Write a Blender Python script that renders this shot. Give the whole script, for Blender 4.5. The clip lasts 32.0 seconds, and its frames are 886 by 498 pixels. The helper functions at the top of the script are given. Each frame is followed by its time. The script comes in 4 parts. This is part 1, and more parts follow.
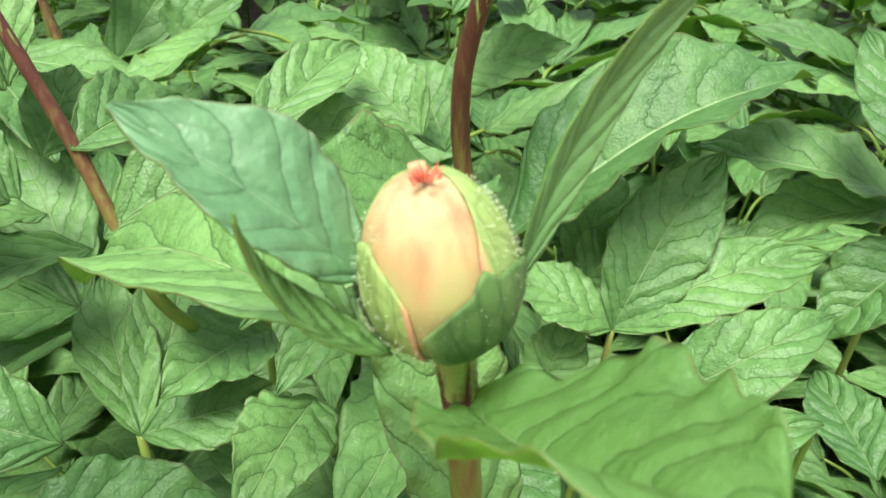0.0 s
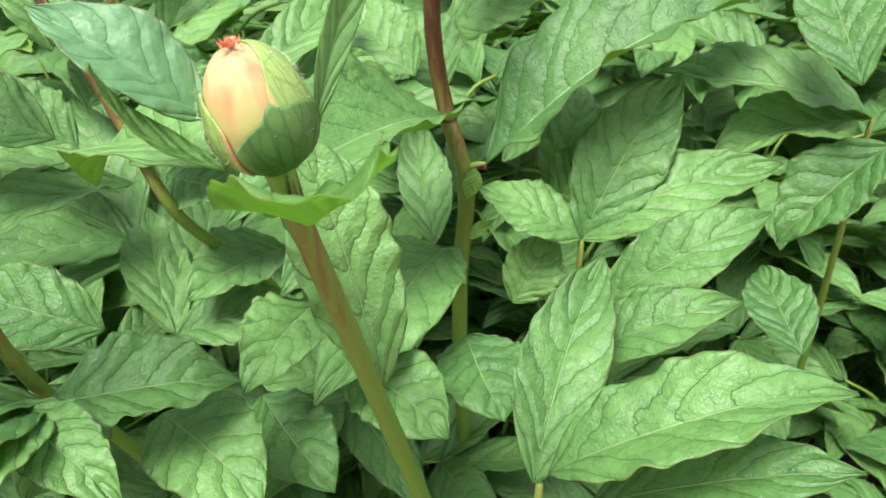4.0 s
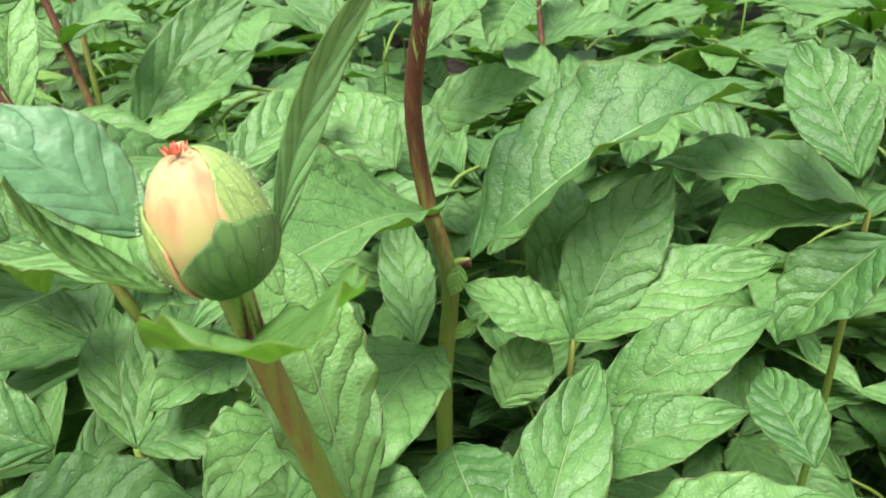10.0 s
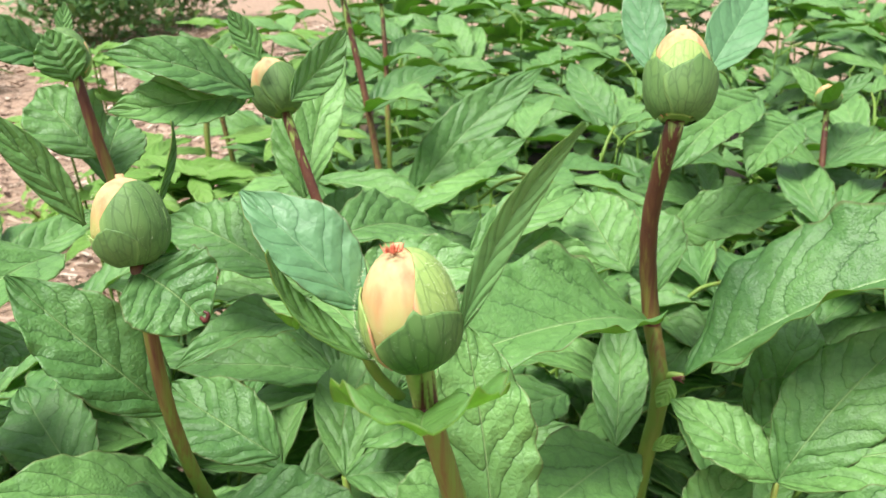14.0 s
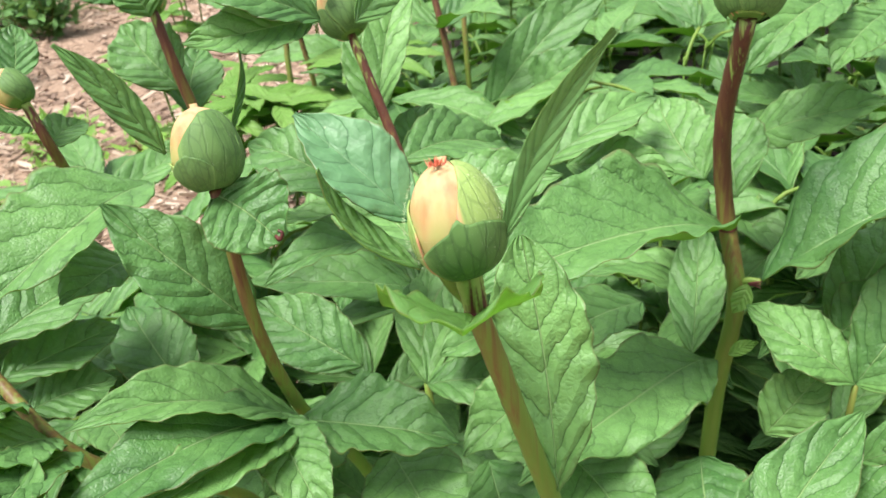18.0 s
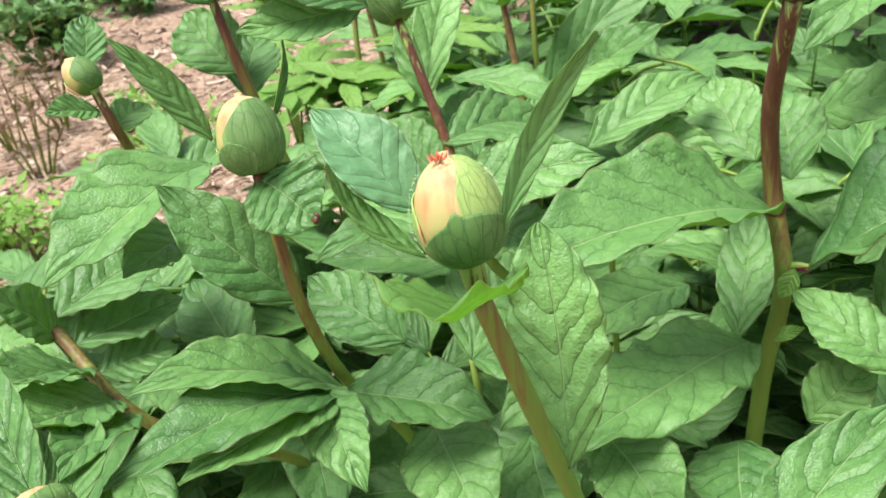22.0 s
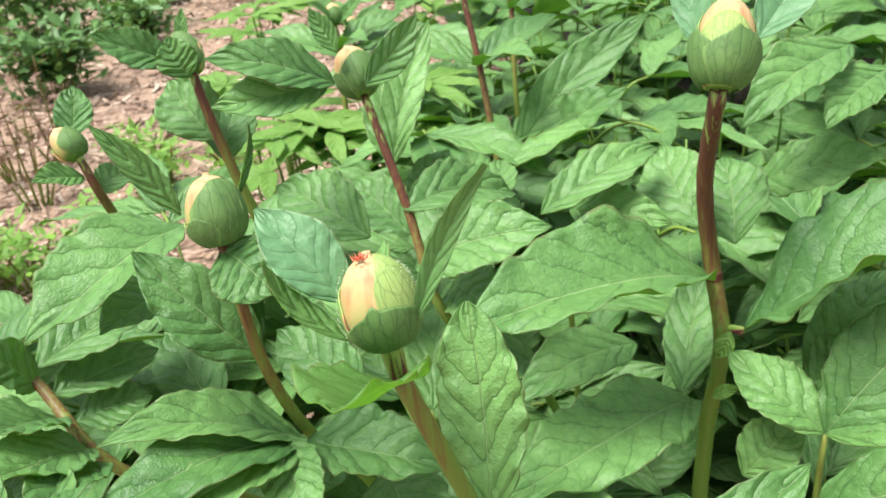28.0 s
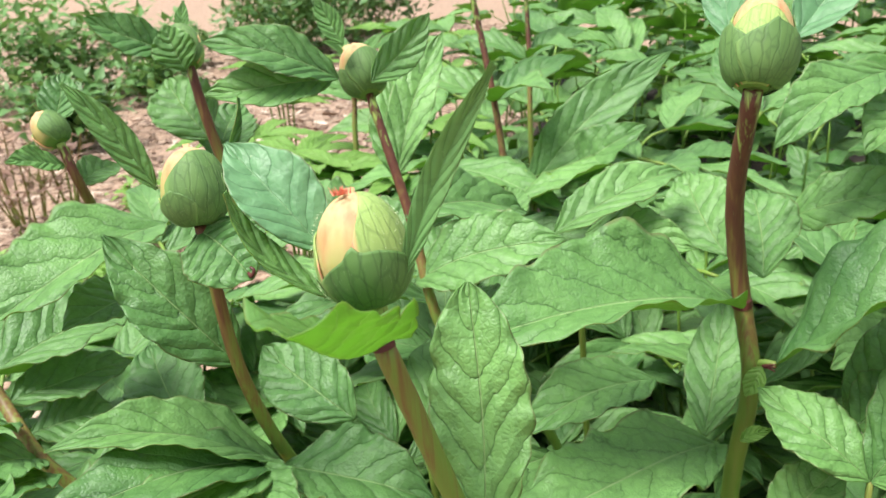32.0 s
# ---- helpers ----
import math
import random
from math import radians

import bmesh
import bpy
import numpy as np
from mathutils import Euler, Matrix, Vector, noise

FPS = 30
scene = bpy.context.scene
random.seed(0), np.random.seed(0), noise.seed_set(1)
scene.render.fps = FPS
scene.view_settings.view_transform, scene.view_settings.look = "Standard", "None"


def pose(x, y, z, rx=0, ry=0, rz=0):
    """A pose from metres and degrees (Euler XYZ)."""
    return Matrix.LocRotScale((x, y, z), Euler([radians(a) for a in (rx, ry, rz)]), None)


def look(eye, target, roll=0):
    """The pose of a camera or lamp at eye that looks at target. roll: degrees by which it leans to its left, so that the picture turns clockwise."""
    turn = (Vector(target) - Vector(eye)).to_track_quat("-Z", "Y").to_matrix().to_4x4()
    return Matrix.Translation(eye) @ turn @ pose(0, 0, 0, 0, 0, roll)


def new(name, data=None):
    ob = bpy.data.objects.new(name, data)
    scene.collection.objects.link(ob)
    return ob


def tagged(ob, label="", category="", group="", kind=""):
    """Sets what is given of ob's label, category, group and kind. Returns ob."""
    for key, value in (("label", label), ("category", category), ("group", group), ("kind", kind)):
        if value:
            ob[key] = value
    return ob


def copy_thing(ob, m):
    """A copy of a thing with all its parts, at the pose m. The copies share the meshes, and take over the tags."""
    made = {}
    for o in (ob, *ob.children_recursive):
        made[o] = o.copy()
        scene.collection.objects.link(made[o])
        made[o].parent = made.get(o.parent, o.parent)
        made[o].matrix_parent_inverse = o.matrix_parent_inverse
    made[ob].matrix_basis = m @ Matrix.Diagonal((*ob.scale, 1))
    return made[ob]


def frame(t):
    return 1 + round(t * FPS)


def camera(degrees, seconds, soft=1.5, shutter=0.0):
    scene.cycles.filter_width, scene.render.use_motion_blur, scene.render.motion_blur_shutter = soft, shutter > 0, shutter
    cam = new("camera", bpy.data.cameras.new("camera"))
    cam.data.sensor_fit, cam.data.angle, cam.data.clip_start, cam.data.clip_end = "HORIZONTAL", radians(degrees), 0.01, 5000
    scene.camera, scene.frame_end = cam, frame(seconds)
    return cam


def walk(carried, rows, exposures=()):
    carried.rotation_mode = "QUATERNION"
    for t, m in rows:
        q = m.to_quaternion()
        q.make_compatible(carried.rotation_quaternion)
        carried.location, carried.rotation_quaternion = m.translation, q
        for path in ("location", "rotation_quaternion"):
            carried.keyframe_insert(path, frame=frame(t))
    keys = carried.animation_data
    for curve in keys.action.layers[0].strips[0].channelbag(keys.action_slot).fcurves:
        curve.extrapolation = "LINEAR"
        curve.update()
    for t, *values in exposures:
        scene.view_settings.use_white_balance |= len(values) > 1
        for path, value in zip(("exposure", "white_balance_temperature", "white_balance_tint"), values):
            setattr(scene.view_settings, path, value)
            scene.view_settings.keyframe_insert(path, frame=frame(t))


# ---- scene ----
cam = camera(58.00, 32.0)
# seconds, eye, target, roll
ROWS = [
    (0, (-0.1475, 0.0814, 0.8329), (-0.0870, 0.3276, 0.6725), 3.25),
    (0.5, (-0.1526, 0.0616, 0.8379), (-0.0818, 0.3087, 0.6832), 3.73),
    (1, (-0.1550, 0.0577, 0.8313), (-0.0937, 0.2954, 0.6589), 1.63),
    (1.5, (-0.1542, 0.0518, 0.8263), (-0.0829, 0.2902, 0.6587), 2.52),
    (2, (-0.1600, 0.0471, 0.8246), (-0.0928, 0.2857, 0.6556), 1.96),
    (2.5, (-0.1483, 0.0178, 0.8323), (-0.0916, 0.2598, 0.6642), 0.65),
    (4.5, (-0.0840, -0.0067, 0.8405), (-0.0624, 0.2407, 0.6721), -3.41),
    (5, (-0.1018, -0.0011, 0.8392), (-0.0711, 0.2486, 0.6758), -1.36),
    (5.5, (-0.0946, -0.0116, 0.8533), (-0.0710, 0.2341, 0.6827), -2.91),
    (6, (-0.0937, -0.0215, 0.8457), (-0.0625, 0.2283, 0.6825), -1.92),
    (6.5, (-0.0870, -0.0278, 0.8356), (-0.0671, 0.2269, 0.6785), -2.48),
    (7, (-0.1051, -0.0127, 0.8417), (-0.0840, 0.2387, 0.6794), -2.99),
    (7.5, (-0.0736, -0.0097, 0.8419), (-0.0665, 0.2431, 0.6805), -4.05),
    (8, (-0.0914, 0.0049, 0.8276), (-0.0826, 0.2556, 0.6631), -2.78),
    (8.5, (-0.0913, 0.0057, 0.8231), (-0.0783, 0.2584, 0.6619), -2.79),
    (9, (-0.1090, 0.0255, 0.8126), (-0.0793, 0.2773, 0.6521), -0.82),
    (9.5, (-0.1177, 0.0261, 0.8197), (-0.0768, 0.2800, 0.6653), -3.16),
    (10, (-0.0855, 0.0242, 0.8338), (-0.0513, 0.2860, 0.6912), -2.66),
    (10.5, (-0.0686, 0.0016, 0.8401), (-0.0506, 0.2652, 0.6981), -5.06),
    (11, (-0.0841, 0.0016, 0.8401), (-0.0738, 0.2647, 0.6964), -2.47),
    (11.5, (-0.0928, -0.0166, 0.8410), (-0.0853, 0.2432, 0.6912), -2.54),
    (12, (-0.0957, -0.0215, 0.8415), (-0.0849, 0.2418, 0.6982), -1.19),
    (12.5, (-0.0799, -0.0140, 0.8385), (-0.0904, 0.2482, 0.6932), -2.01),
    (13, (-0.1155, 0.0154, 0.8342), (-0.1423, 0.2824, 0.7002), 0.39),
    (13.5, (-0.0882, -0.0009, 0.8538), (-0.1441, 0.2709, 0.7400), 1.38),
    (15.5, (-0.0387, 0.0001, 0.8618), (-0.0980, 0.2640, 0.7322), -4.30),
    (16, (-0.0303, -0.0059, 0.8674), (-0.1044, 0.2518, 0.7328), -4.61),
    (16.5, (-0.0511, 0.0023, 0.8585), (-0.1233, 0.2575, 0.7183), -4.11),
    (17, (-0.0586, 0.0097, 0.8565), (-0.1327, 0.2643, 0.7163), -4.69),
    (17.5, (-0.0496, 0.0086, 0.8550), (-0.1320, 0.2617, 0.7166), -5.48),
    (18, (-0.0458, -0.0077, 0.8596), (-0.1375, 0.2406, 0.7185), -5.70),
    (18.5, (-0.0380, -0.0126, 0.8698), (-0.1338, 0.2339, 0.7282), -5.32),
    (19, (-0.0413, -0.0174, 0.8702), (-0.1338, 0.2322, 0.7318), -5.98),
    (19.5, (-0.0487, -0.0149, 0.8672), (-0.1436, 0.2317, 0.7251), -6.81),
    (20, (-0.0543, -0.0257, 0.8727), (-0.1482, 0.2184, 0.7256), -5.97),
    (20.5, (-0.0208, -0.0200, 0.8842), (-0.1308, 0.2141, 0.7321), -7.30),
    (21, (-0.0261, -0.0103, 0.8752), (-0.1404, 0.2223, 0.7241), -7.92),
    (21.5, (-0.0145, -0.0159, 0.8741), (-0.1335, 0.2151, 0.7241), -8.22),
    (22, (-0.0184, -0.0080, 0.8686), (-0.1371, 0.2249, 0.7215), -8.14),
    (22.5, (-0.0004, -0.0112, 0.8717), (-0.1260, 0.2206, 0.7285), -8.58),
    (23, (0.0052, -0.0030, 0.8748), (-0.1239, 0.2278, 0.7331), -8.76),
    (23.5, (0.0116, -0.0135, 0.8747), (-0.1139, 0.2212, 0.7364), -7.65),
    (24, (0.0220, -0.0160, 0.8754), (-0.1113, 0.2116, 0.7324), -7.78),
    (24.5, (0.0303, -0.0168, 0.8828), (-0.1106, 0.2055, 0.7388), -7.66),
    (25, (0.0131, -0.0099, 0.8802), (-0.1268, 0.2145, 0.7386), -8.13),
    (25.5, (0.0168, -0.0167, 0.8772), (-0.1193, 0.2129, 0.7402), -8.81),
    (27.5, (0.0608, -0.0051, 0.8976), (-0.0857, 0.2145, 0.7550), -9.72),
    (28, (0.0205, -0.0162, 0.9026), (-0.0989, 0.2222, 0.7651), -7.13),
    (28.5, (0.0237, -0.0228, 0.8942), (-0.1068, 0.2085, 0.7546), -8.31),
    (29, (0.0117, 0.0017, 0.8684), (-0.1209, 0.2366, 0.7369), -6.67),
    (29.5, (0.0164, 0.0198, 0.8561), (-0.1275, 0.2506, 0.7295), -5.60),
    (30, (0.0105, 0.0167, 0.8549), (-0.1401, 0.2395, 0.7220), -6.74),
    (30.5, (0.0159, 0.0462, 0.8542), (-0.1128, 0.2850, 0.7260), -4.83),
    (31, (0.0351, 0.0026, 0.8747), (-0.0979, 0.2468, 0.7622), -4.86),
    (31.5, (0.0220, -0.0001, 0.8510), (-0.1072, 0.2499, 0.7470), -6.59),
    (32, (0.0096, 0.0054, 0.8422), (-0.1160, 0.2542, 0.7311), -4.71),
]
walk(cam, [(t, look(eye, target, roll)) for t, eye, target, roll in ROWS])
# a small phone lens, focused on the near shoots
cam.data.dof.use_dof = True
cam.data.dof.focus_distance, cam.data.dof.aperture_fstop = 0.31, 30.0

# ==== body ====
# ---- world and light: bright overcast ----
world = bpy.data.worlds.new("overcast_sky")
scene.world = world
world.use_nodes = True
wn, wl = world.node_tree.nodes, world.node_tree.links
sky = wn.new("ShaderNodeTexSky")
sky.sky_type, sky.sun_disc = "NISHITA", False
sky.sun_elevation, sky.sun_rotation = radians(72), radians(225)
sky.air_density, sky.dust_density, sky.ozone_density = 1.2, 4.0, 0.6
soften = wn.new("ShaderNodeMixRGB")
soften.inputs[0].default_value = 0.72
soften.inputs[2].default_value = (5.2, 5.5, 5.6, 1)
wl.new(sky.outputs[0], soften.inputs[1])
wl.new(soften.outputs[0], wn["Background"].inputs[0])
wn["Background"].inputs[1].default_value = 0.078
sun = new("sun", bpy.data.lights.new("sun", "SUN"))
sun.data.energy, sun.data.angle, sun.data.color = 3.6, radians(28), (1.0, 0.98, 0.94)
sun.matrix_world = look((-0.55, -0.25, 2.6), (0, 0.3, 0.4))
scene.view_settings.exposure = 1.17

# ---- helpers for building ----
FRONT = Vector((-0.05, -0.02, 0.87))
UP = Vector((0, 0, 1))


def link_mesh(name, verts, faces, mats, parent=None, label="", slots=None, uv=None, smooth=True):
    me = bpy.data.meshes.new(name)
    me.from_pydata([tuple(v) for v in verts], [], [tuple(f) for f in faces])
    for m in mats:
        me.materials.append(m)
    if slots is not None:
        me.polygons.foreach_set("material_index", np.asarray(slots, dtype=np.int32))
    if uv is not None:
        layer = me.uv_layers.new(name="UVMap")
        idx = np.empty(len(me.loops), dtype=np.int32)
        me.loops.foreach_get("vertex_index", idx)
        layer.data.foreach_set("uv", np.asarray(uv, dtype=np.float32)[idx].ravel())
    if smooth:
        me.polygons.foreach_set("use_smooth", np.ones(len(me.polygons), dtype=bool))
    me.update()
    ob = new(name, me)
    if parent is not None:
        ob.parent = parent
    if label:
        tagged(ob, label)
    return ob


def part(name, bm, material, parent, label=""):
    me = bpy.data.meshes.new(name)
    bm.to_mesh(me)
    bm.free()
    me.materials.append(material)
    ob = new(name, me)
    ob.parent = parent
    if label:
        tagged(ob, label)
    return ob


def thing(name, label, category, group="", kind=""):
    return tagged(new(name), label, category, group, kind)


# ---- materials ----
def nodes_of(name):
    m = bpy.data.materials.new(name)
    m.use_nodes = True
    nt = m.node_tree
    return m, nt.nodes, nt.links, nt.nodes["Principled BSDF"]


def math_node(ns, ls, op, a, b=None, clamp=False):
    n = ns.new("ShaderNodeMath")
    n.operation, n.use_clamp = op, clamp
    for k, v in enumerate((a, b)):
        if v is None:
            continue
        if isinstance(v, (int, float)):
            n.inputs[k].default_value = v
        else:
            ls.new(v, n.inputs[k])
    return n.outputs[0]


def mix_node(ns, ls, fac, a, b):
    n = ns.new("ShaderNodeMixRGB")
    for k, v in enumerate((fac, a, b)):
        if isinstance(v, (int, float)):
            n.inputs[k].default_value = v
        elif isinstance(v, tuple):
            n.inputs[k].default_value = (*v, 1)
        else:
            ls.new(v, n.inputs[k])
    return n.outputs[0]


def noise_node(ns, ls, scale, detail=3.0, coord=None):
    n = ns.new("ShaderNodeTexNoise")
    n.inputs["Scale"].default_value, n.inputs["Detail"].default_value = scale, detail
    if coord is not None:
        ls.new(coord, n.inputs["Vector"])
    return n.outputs["Fac"]


def ramp_node(ns, ls, fac, stops):
    n = ns.new("ShaderNodeValToRGB")
    while len(n.color_ramp.elements) < len(stops):
        n.color_ramp.elements.new(0.5)
    for e, (p, c) in zip(n.color_ramp.elements, stops):
        e.position, e.color = p, (*c, 1)
    ls.new(fac, n.inputs[0])
    return n.outputs[0]


def leaf_material(name, dark, light, vein, rim, rough, clear, bump, gloss):
    m, ns, ls, bsdf = nodes_of(name)
    uv = ns.new("ShaderNodeUVMap").outputs[0]
    sep = ns.new("ShaderNodeSeparateXYZ")
    ls.new(uv, sep.inputs[0])
    obj = ns.new("ShaderNodeTexCoord").outputs["Object"]
    info = ns.new("ShaderNodeObjectInfo").outputs["Random"]
    u, v = sep.outputs[0], sep.outputs[1]
    side = math_node(ns, ls, "ABSOLUTE", math_node(ns, ls, "SUBTRACT", math_node(ns, ls, "MULTIPLY", v, 2.0), 1.0))
    wob = math_node(ns, ls, "SUBTRACT", noise_node(ns, ls, 42.0, 2.5, obj), 0.5)
    s = math_node(ns, ls, "ADD", u, math_node(ns, ls, "ADD", math_node(ns, ls, "MULTIPLY", wob, 0.55), math_node(ns, ls, "MULTIPLY", math_node(ns, ls, "SUBTRACT", noise_node(ns, ls, 150.0, 2.0, obj), 0.5), 0.40)))
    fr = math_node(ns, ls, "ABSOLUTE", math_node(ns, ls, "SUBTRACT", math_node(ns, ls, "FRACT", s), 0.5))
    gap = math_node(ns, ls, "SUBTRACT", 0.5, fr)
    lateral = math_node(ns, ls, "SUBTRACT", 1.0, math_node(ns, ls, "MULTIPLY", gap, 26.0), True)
    mid = math_node(ns, ls, "SUBTRACT", 1.0, math_node(ns, ls, "MULTIPLY", side, 34.0), True)
    vor = ns.new("ShaderNodeTexVoronoi")
    vor.feature = "DISTANCE_TO_EDGE"
    vor.inputs["Scale"].default_value = 85.0
    warp = ns.new("ShaderNodeTexNoise")
    warp.inputs["Scale"].default_value = 90.0
    ls.new(obj, warp.inputs["Vector"])
    ls.new(mix_node(ns, ls, 0.012, obj, warp.outputs["Color"]), vor.inputs["Vector"])
    net = math_node(ns, ls, "SUBTRACT", 1.0, math_node(ns, ls, "MULTIPLY", vor.outputs["Distance"], 9.0), True)
    big = noise_node(ns, ls, 22.0, 3.0, obj)
    tone = math_node(ns, ls, "ADD", math_node(ns, ls, "MULTIPLY", big, 0.75), math_node(ns, ls, "MULTIPLY", info, 0.5))
    tone = math_node(ns, ls, "ADD", tone, math_node(ns, ls, "MULTIPLY", noise_node(ns, ls, 260.0, 3.0, obj), 0.35))
    tone = math_node(ns, ls, "SUBTRACT", tone, 0.29, True)
    col = mix_node(ns, ls, tone, dark, light)
    # upper sides: furrow shade painted as darker green lines; undersides: pale vein colour
    shade_or_vein = tuple(c * 0.45 for c in dark) if bump > 0 else vein
    col = mix_node(ns, ls, math_node(ns, ls, "MULTIPLY", lateral, 0.62), col, shade_or_vein)
    col = mix_node(ns, ls, math_node(ns, ls, "MULTIPLY", net, 0.22 if bump > 0 else 0.25), col, shade_or_vein)
    col = mix_node(ns, ls, math_node(ns, ls, "MULTIPLY", mid, 0.75), col, vein)
    speck = math_node(ns, ls, "GREATER_THAN", noise_node(ns, ls, 600.0, 1.0, obj), 0.76)
    col = mix_node(ns, ls, math_node(ns, ls, "MULTIPLY", speck, 0.35), col, (0.45, 0.5, 0.3))
    edge = math_node(ns, ls, "MULTIPLY", math_node(ns, ls, "SUBTRACT", side, 0.955), 25.0, True)
    edge = math_node(ns, ls, "MULTIPLY", edge, math_node(ns, ls, "GREATER_THAN", noise_node(ns, ls, 30.0, 1.0, obj), 0.46))
    col = mix_node(ns, ls, math_node(ns, ls, "MULTIPLY", edge, 0.55), col, rim)
    ls.new(col, bsdf.inputs["Base Color"])
    rg = math_node(ns, ls, "ADD", rough - 0.1, math_node(ns, ls, "MULTIPLY", noise_node(ns, ls, 60.0, 3.0, obj), 0.22))
    ls.new(rg, bsdf.inputs["Roughness"])
    bsdf.inputs["Specular IOR Level"].default_value = gloss
    quilt = math_node(ns, ls, "POWER", math_node(ns, ls, "MULTIPLY", gap, 2.0), 0.55)
    cells = math_node(ns, ls, "POWER", math_node(ns, ls, "MULTIPLY", vor.outputs["Distance"], 2.2, True), 0.6)
    fine = ns.new("ShaderNodeTexVoronoi")
    fine.feature = "DISTANCE_TO_EDGE"
    fine.inputs["Scale"].default_value = 420.0
    ls.new(obj, fine.inputs["Vector"])
    pores = math_node(ns, ls, "MULTIPLY", math_node(ns, ls, "MULTIPLY", fine.outputs["Distance"], 3.0, True), 0.10)
    grain = math_node(ns, ls, "ADD", pores, math_node(ns, ls, "MULTIPLY", noise_node(ns, ls, 140.0, 4.0, obj), 0.32))
    quilt = math_node(ns, ls, "MULTIPLY", quilt, math_node(ns, ls, "ADD", 0.45, math_node(ns, ls, "MULTIPLY", noise_node(ns, ls, 55.0, 2.0, obj), 1.0)))
    hgt = math_node(ns, ls, "ADD", math_node(ns, ls, "ADD", quilt, grain), math_node(ns, ls, "MULTIPLY", cells, 0.20))
    hgt = math_node(ns, ls, "MULTIPLY", hgt, 1.0 if bump > 0 else -1.0)
    hgt = math_node(ns, ls, "ADD", hgt, math_node(ns, ls, "MULTIPLY", mid, -0.5 if bump > 0 else 0.9))
    bp = ns.new("ShaderNodeBump")
    bp.inputs["Strength"].default_value, bp.inputs["Distance"].default_value = 0.75, abs(bump)
    ls.new(hgt, bp.inputs["Height"])
    ls.new(bp.outputs[0], bsdf.inputs["Normal"])
    tr = ns.new("ShaderNodeBsdfTranslucent")
    ls.new(mix_node(ns, ls, 0.5, col, (0.42, 0.68, 0.14)), tr.inputs["Color"])
    ls.new(bp.outputs[0], tr.inputs["Normal"])
    mx = ns.new("ShaderNodeMixShader")
    mx.inputs[0].default_value = clear
    ls.new(bsdf.outputs[0], mx.inputs[1])
    ls.new(tr.outputs[0], mx.inputs[2])
    ls.new(mx.outputs[0], ns["Material Output"].inputs[0])
    return m


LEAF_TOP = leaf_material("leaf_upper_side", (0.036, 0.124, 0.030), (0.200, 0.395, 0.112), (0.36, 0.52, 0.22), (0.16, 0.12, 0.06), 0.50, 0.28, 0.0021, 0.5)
LEAF_UNDER = leaf_material("leaf_underside", (0.18, 0.35, 0.070), (0.28, 0.46, 0.115), (0.42, 0.56, 0.25), (0.24, 0.13, 0.07), 0.55, 0.66, -0.0008, 0.35)
BRACT_TOP = leaf_material("bract_upper_side", (0.085, 0.215, 0.095), (0.140, 0.29, 0.130), (0.22, 0.37, 0.19), (0.24, 0.22, 0.12), 0.48, 0.14, 0.0008, 0.4)
BRACT_GREEN = leaf_material("green_bract_upper_side", (0.12, 0.27, 0.085), (0.21, 0.38, 0.13), (0.22, 0.37, 0.15), (0.24, 0.22, 0.12), 0.5, 0.20, 0.0006, 0.4)
CUP_TOP = leaf_material("cupped_leaf_upper_side", (0.10, 0.25, 0.06), (0.20, 0.40, 0.12), (0.36, 0.52, 0.22), (0.24, 0.2, 0.1), 0.46, 0.62, 0.0014, 0.5)
CUP_UNDER = leaf_material("cupped_leaf_underside", (0.20, 0.38, 0.085), (0.29, 0.47, 0.13), (0.50, 0.62, 0.33), (0.24, 0.2, 0.1), 0.55, 0.78, -0.0006, 0.35)
PALE_TOP = leaf_material("young_leaf_upper_side", (0.18, 0.38, 0.07), (0.30, 0.50, 0.13), (0.4, 0.55, 0.22), (0.25, 0.32, 0.1), 0.5, 0.52, 0.0012, 0.4)


def stem_material():
    m, ns, ls, bsdf = nodes_of("peony_stem")
    sep = ns.new("ShaderNodeSeparateXYZ")
    ls.new(ns.new("ShaderNodeUVMap").outputs[0], sep.inputs[0])
    obj = ns.new("ShaderNodeTexCoord").outputs["Object"]
    mp = ns.new("ShaderNodeMapping")
    mp.inputs["Scale"].default_value = (1, 1, 0.05)
    ls.new(obj, mp.inputs["Vector"])
    streak = noise_node(ns, ls, 330.0, 3.0, mp.outputs[0])
    pos = math_node(ns, ls, "ADD", sep.outputs[0], math_node(ns, ls, "MULTIPLY", math_node(ns, ls, "SUBTRACT", streak, 0.5), 0.7))
    col = ramp_node(ns, ls, pos, [(0.0, (0.12, 0.25, 0.035)), (0.34, (0.16, 0.22, 0.04)), (0.50, (0.165, 0.115, 0.034)), (0.66, (0.115, 0.045, 0.024)), (0.84, (0.085, 0.027, 0.019)), (0.95, (0.25, 0.36, 0.08))])
    ls.new(col, bsdf.inputs["Base Color"])
    bsdf.inputs["Roughness"].default_value = 0.5
    bsdf.inputs["Specular IOR Level"].default_value = 0.3
    bp = ns.new("ShaderNodeBump")
    bp.inputs["Strength"].default_value, bp.inputs["Distance"].default_value = 0.5, 0.0006
    ls.new(streak, bp.inputs["Height"])
    ls.new(bp.outputs[0], bsdf.inputs["Normal"])
    return m


STEM = stem_material()


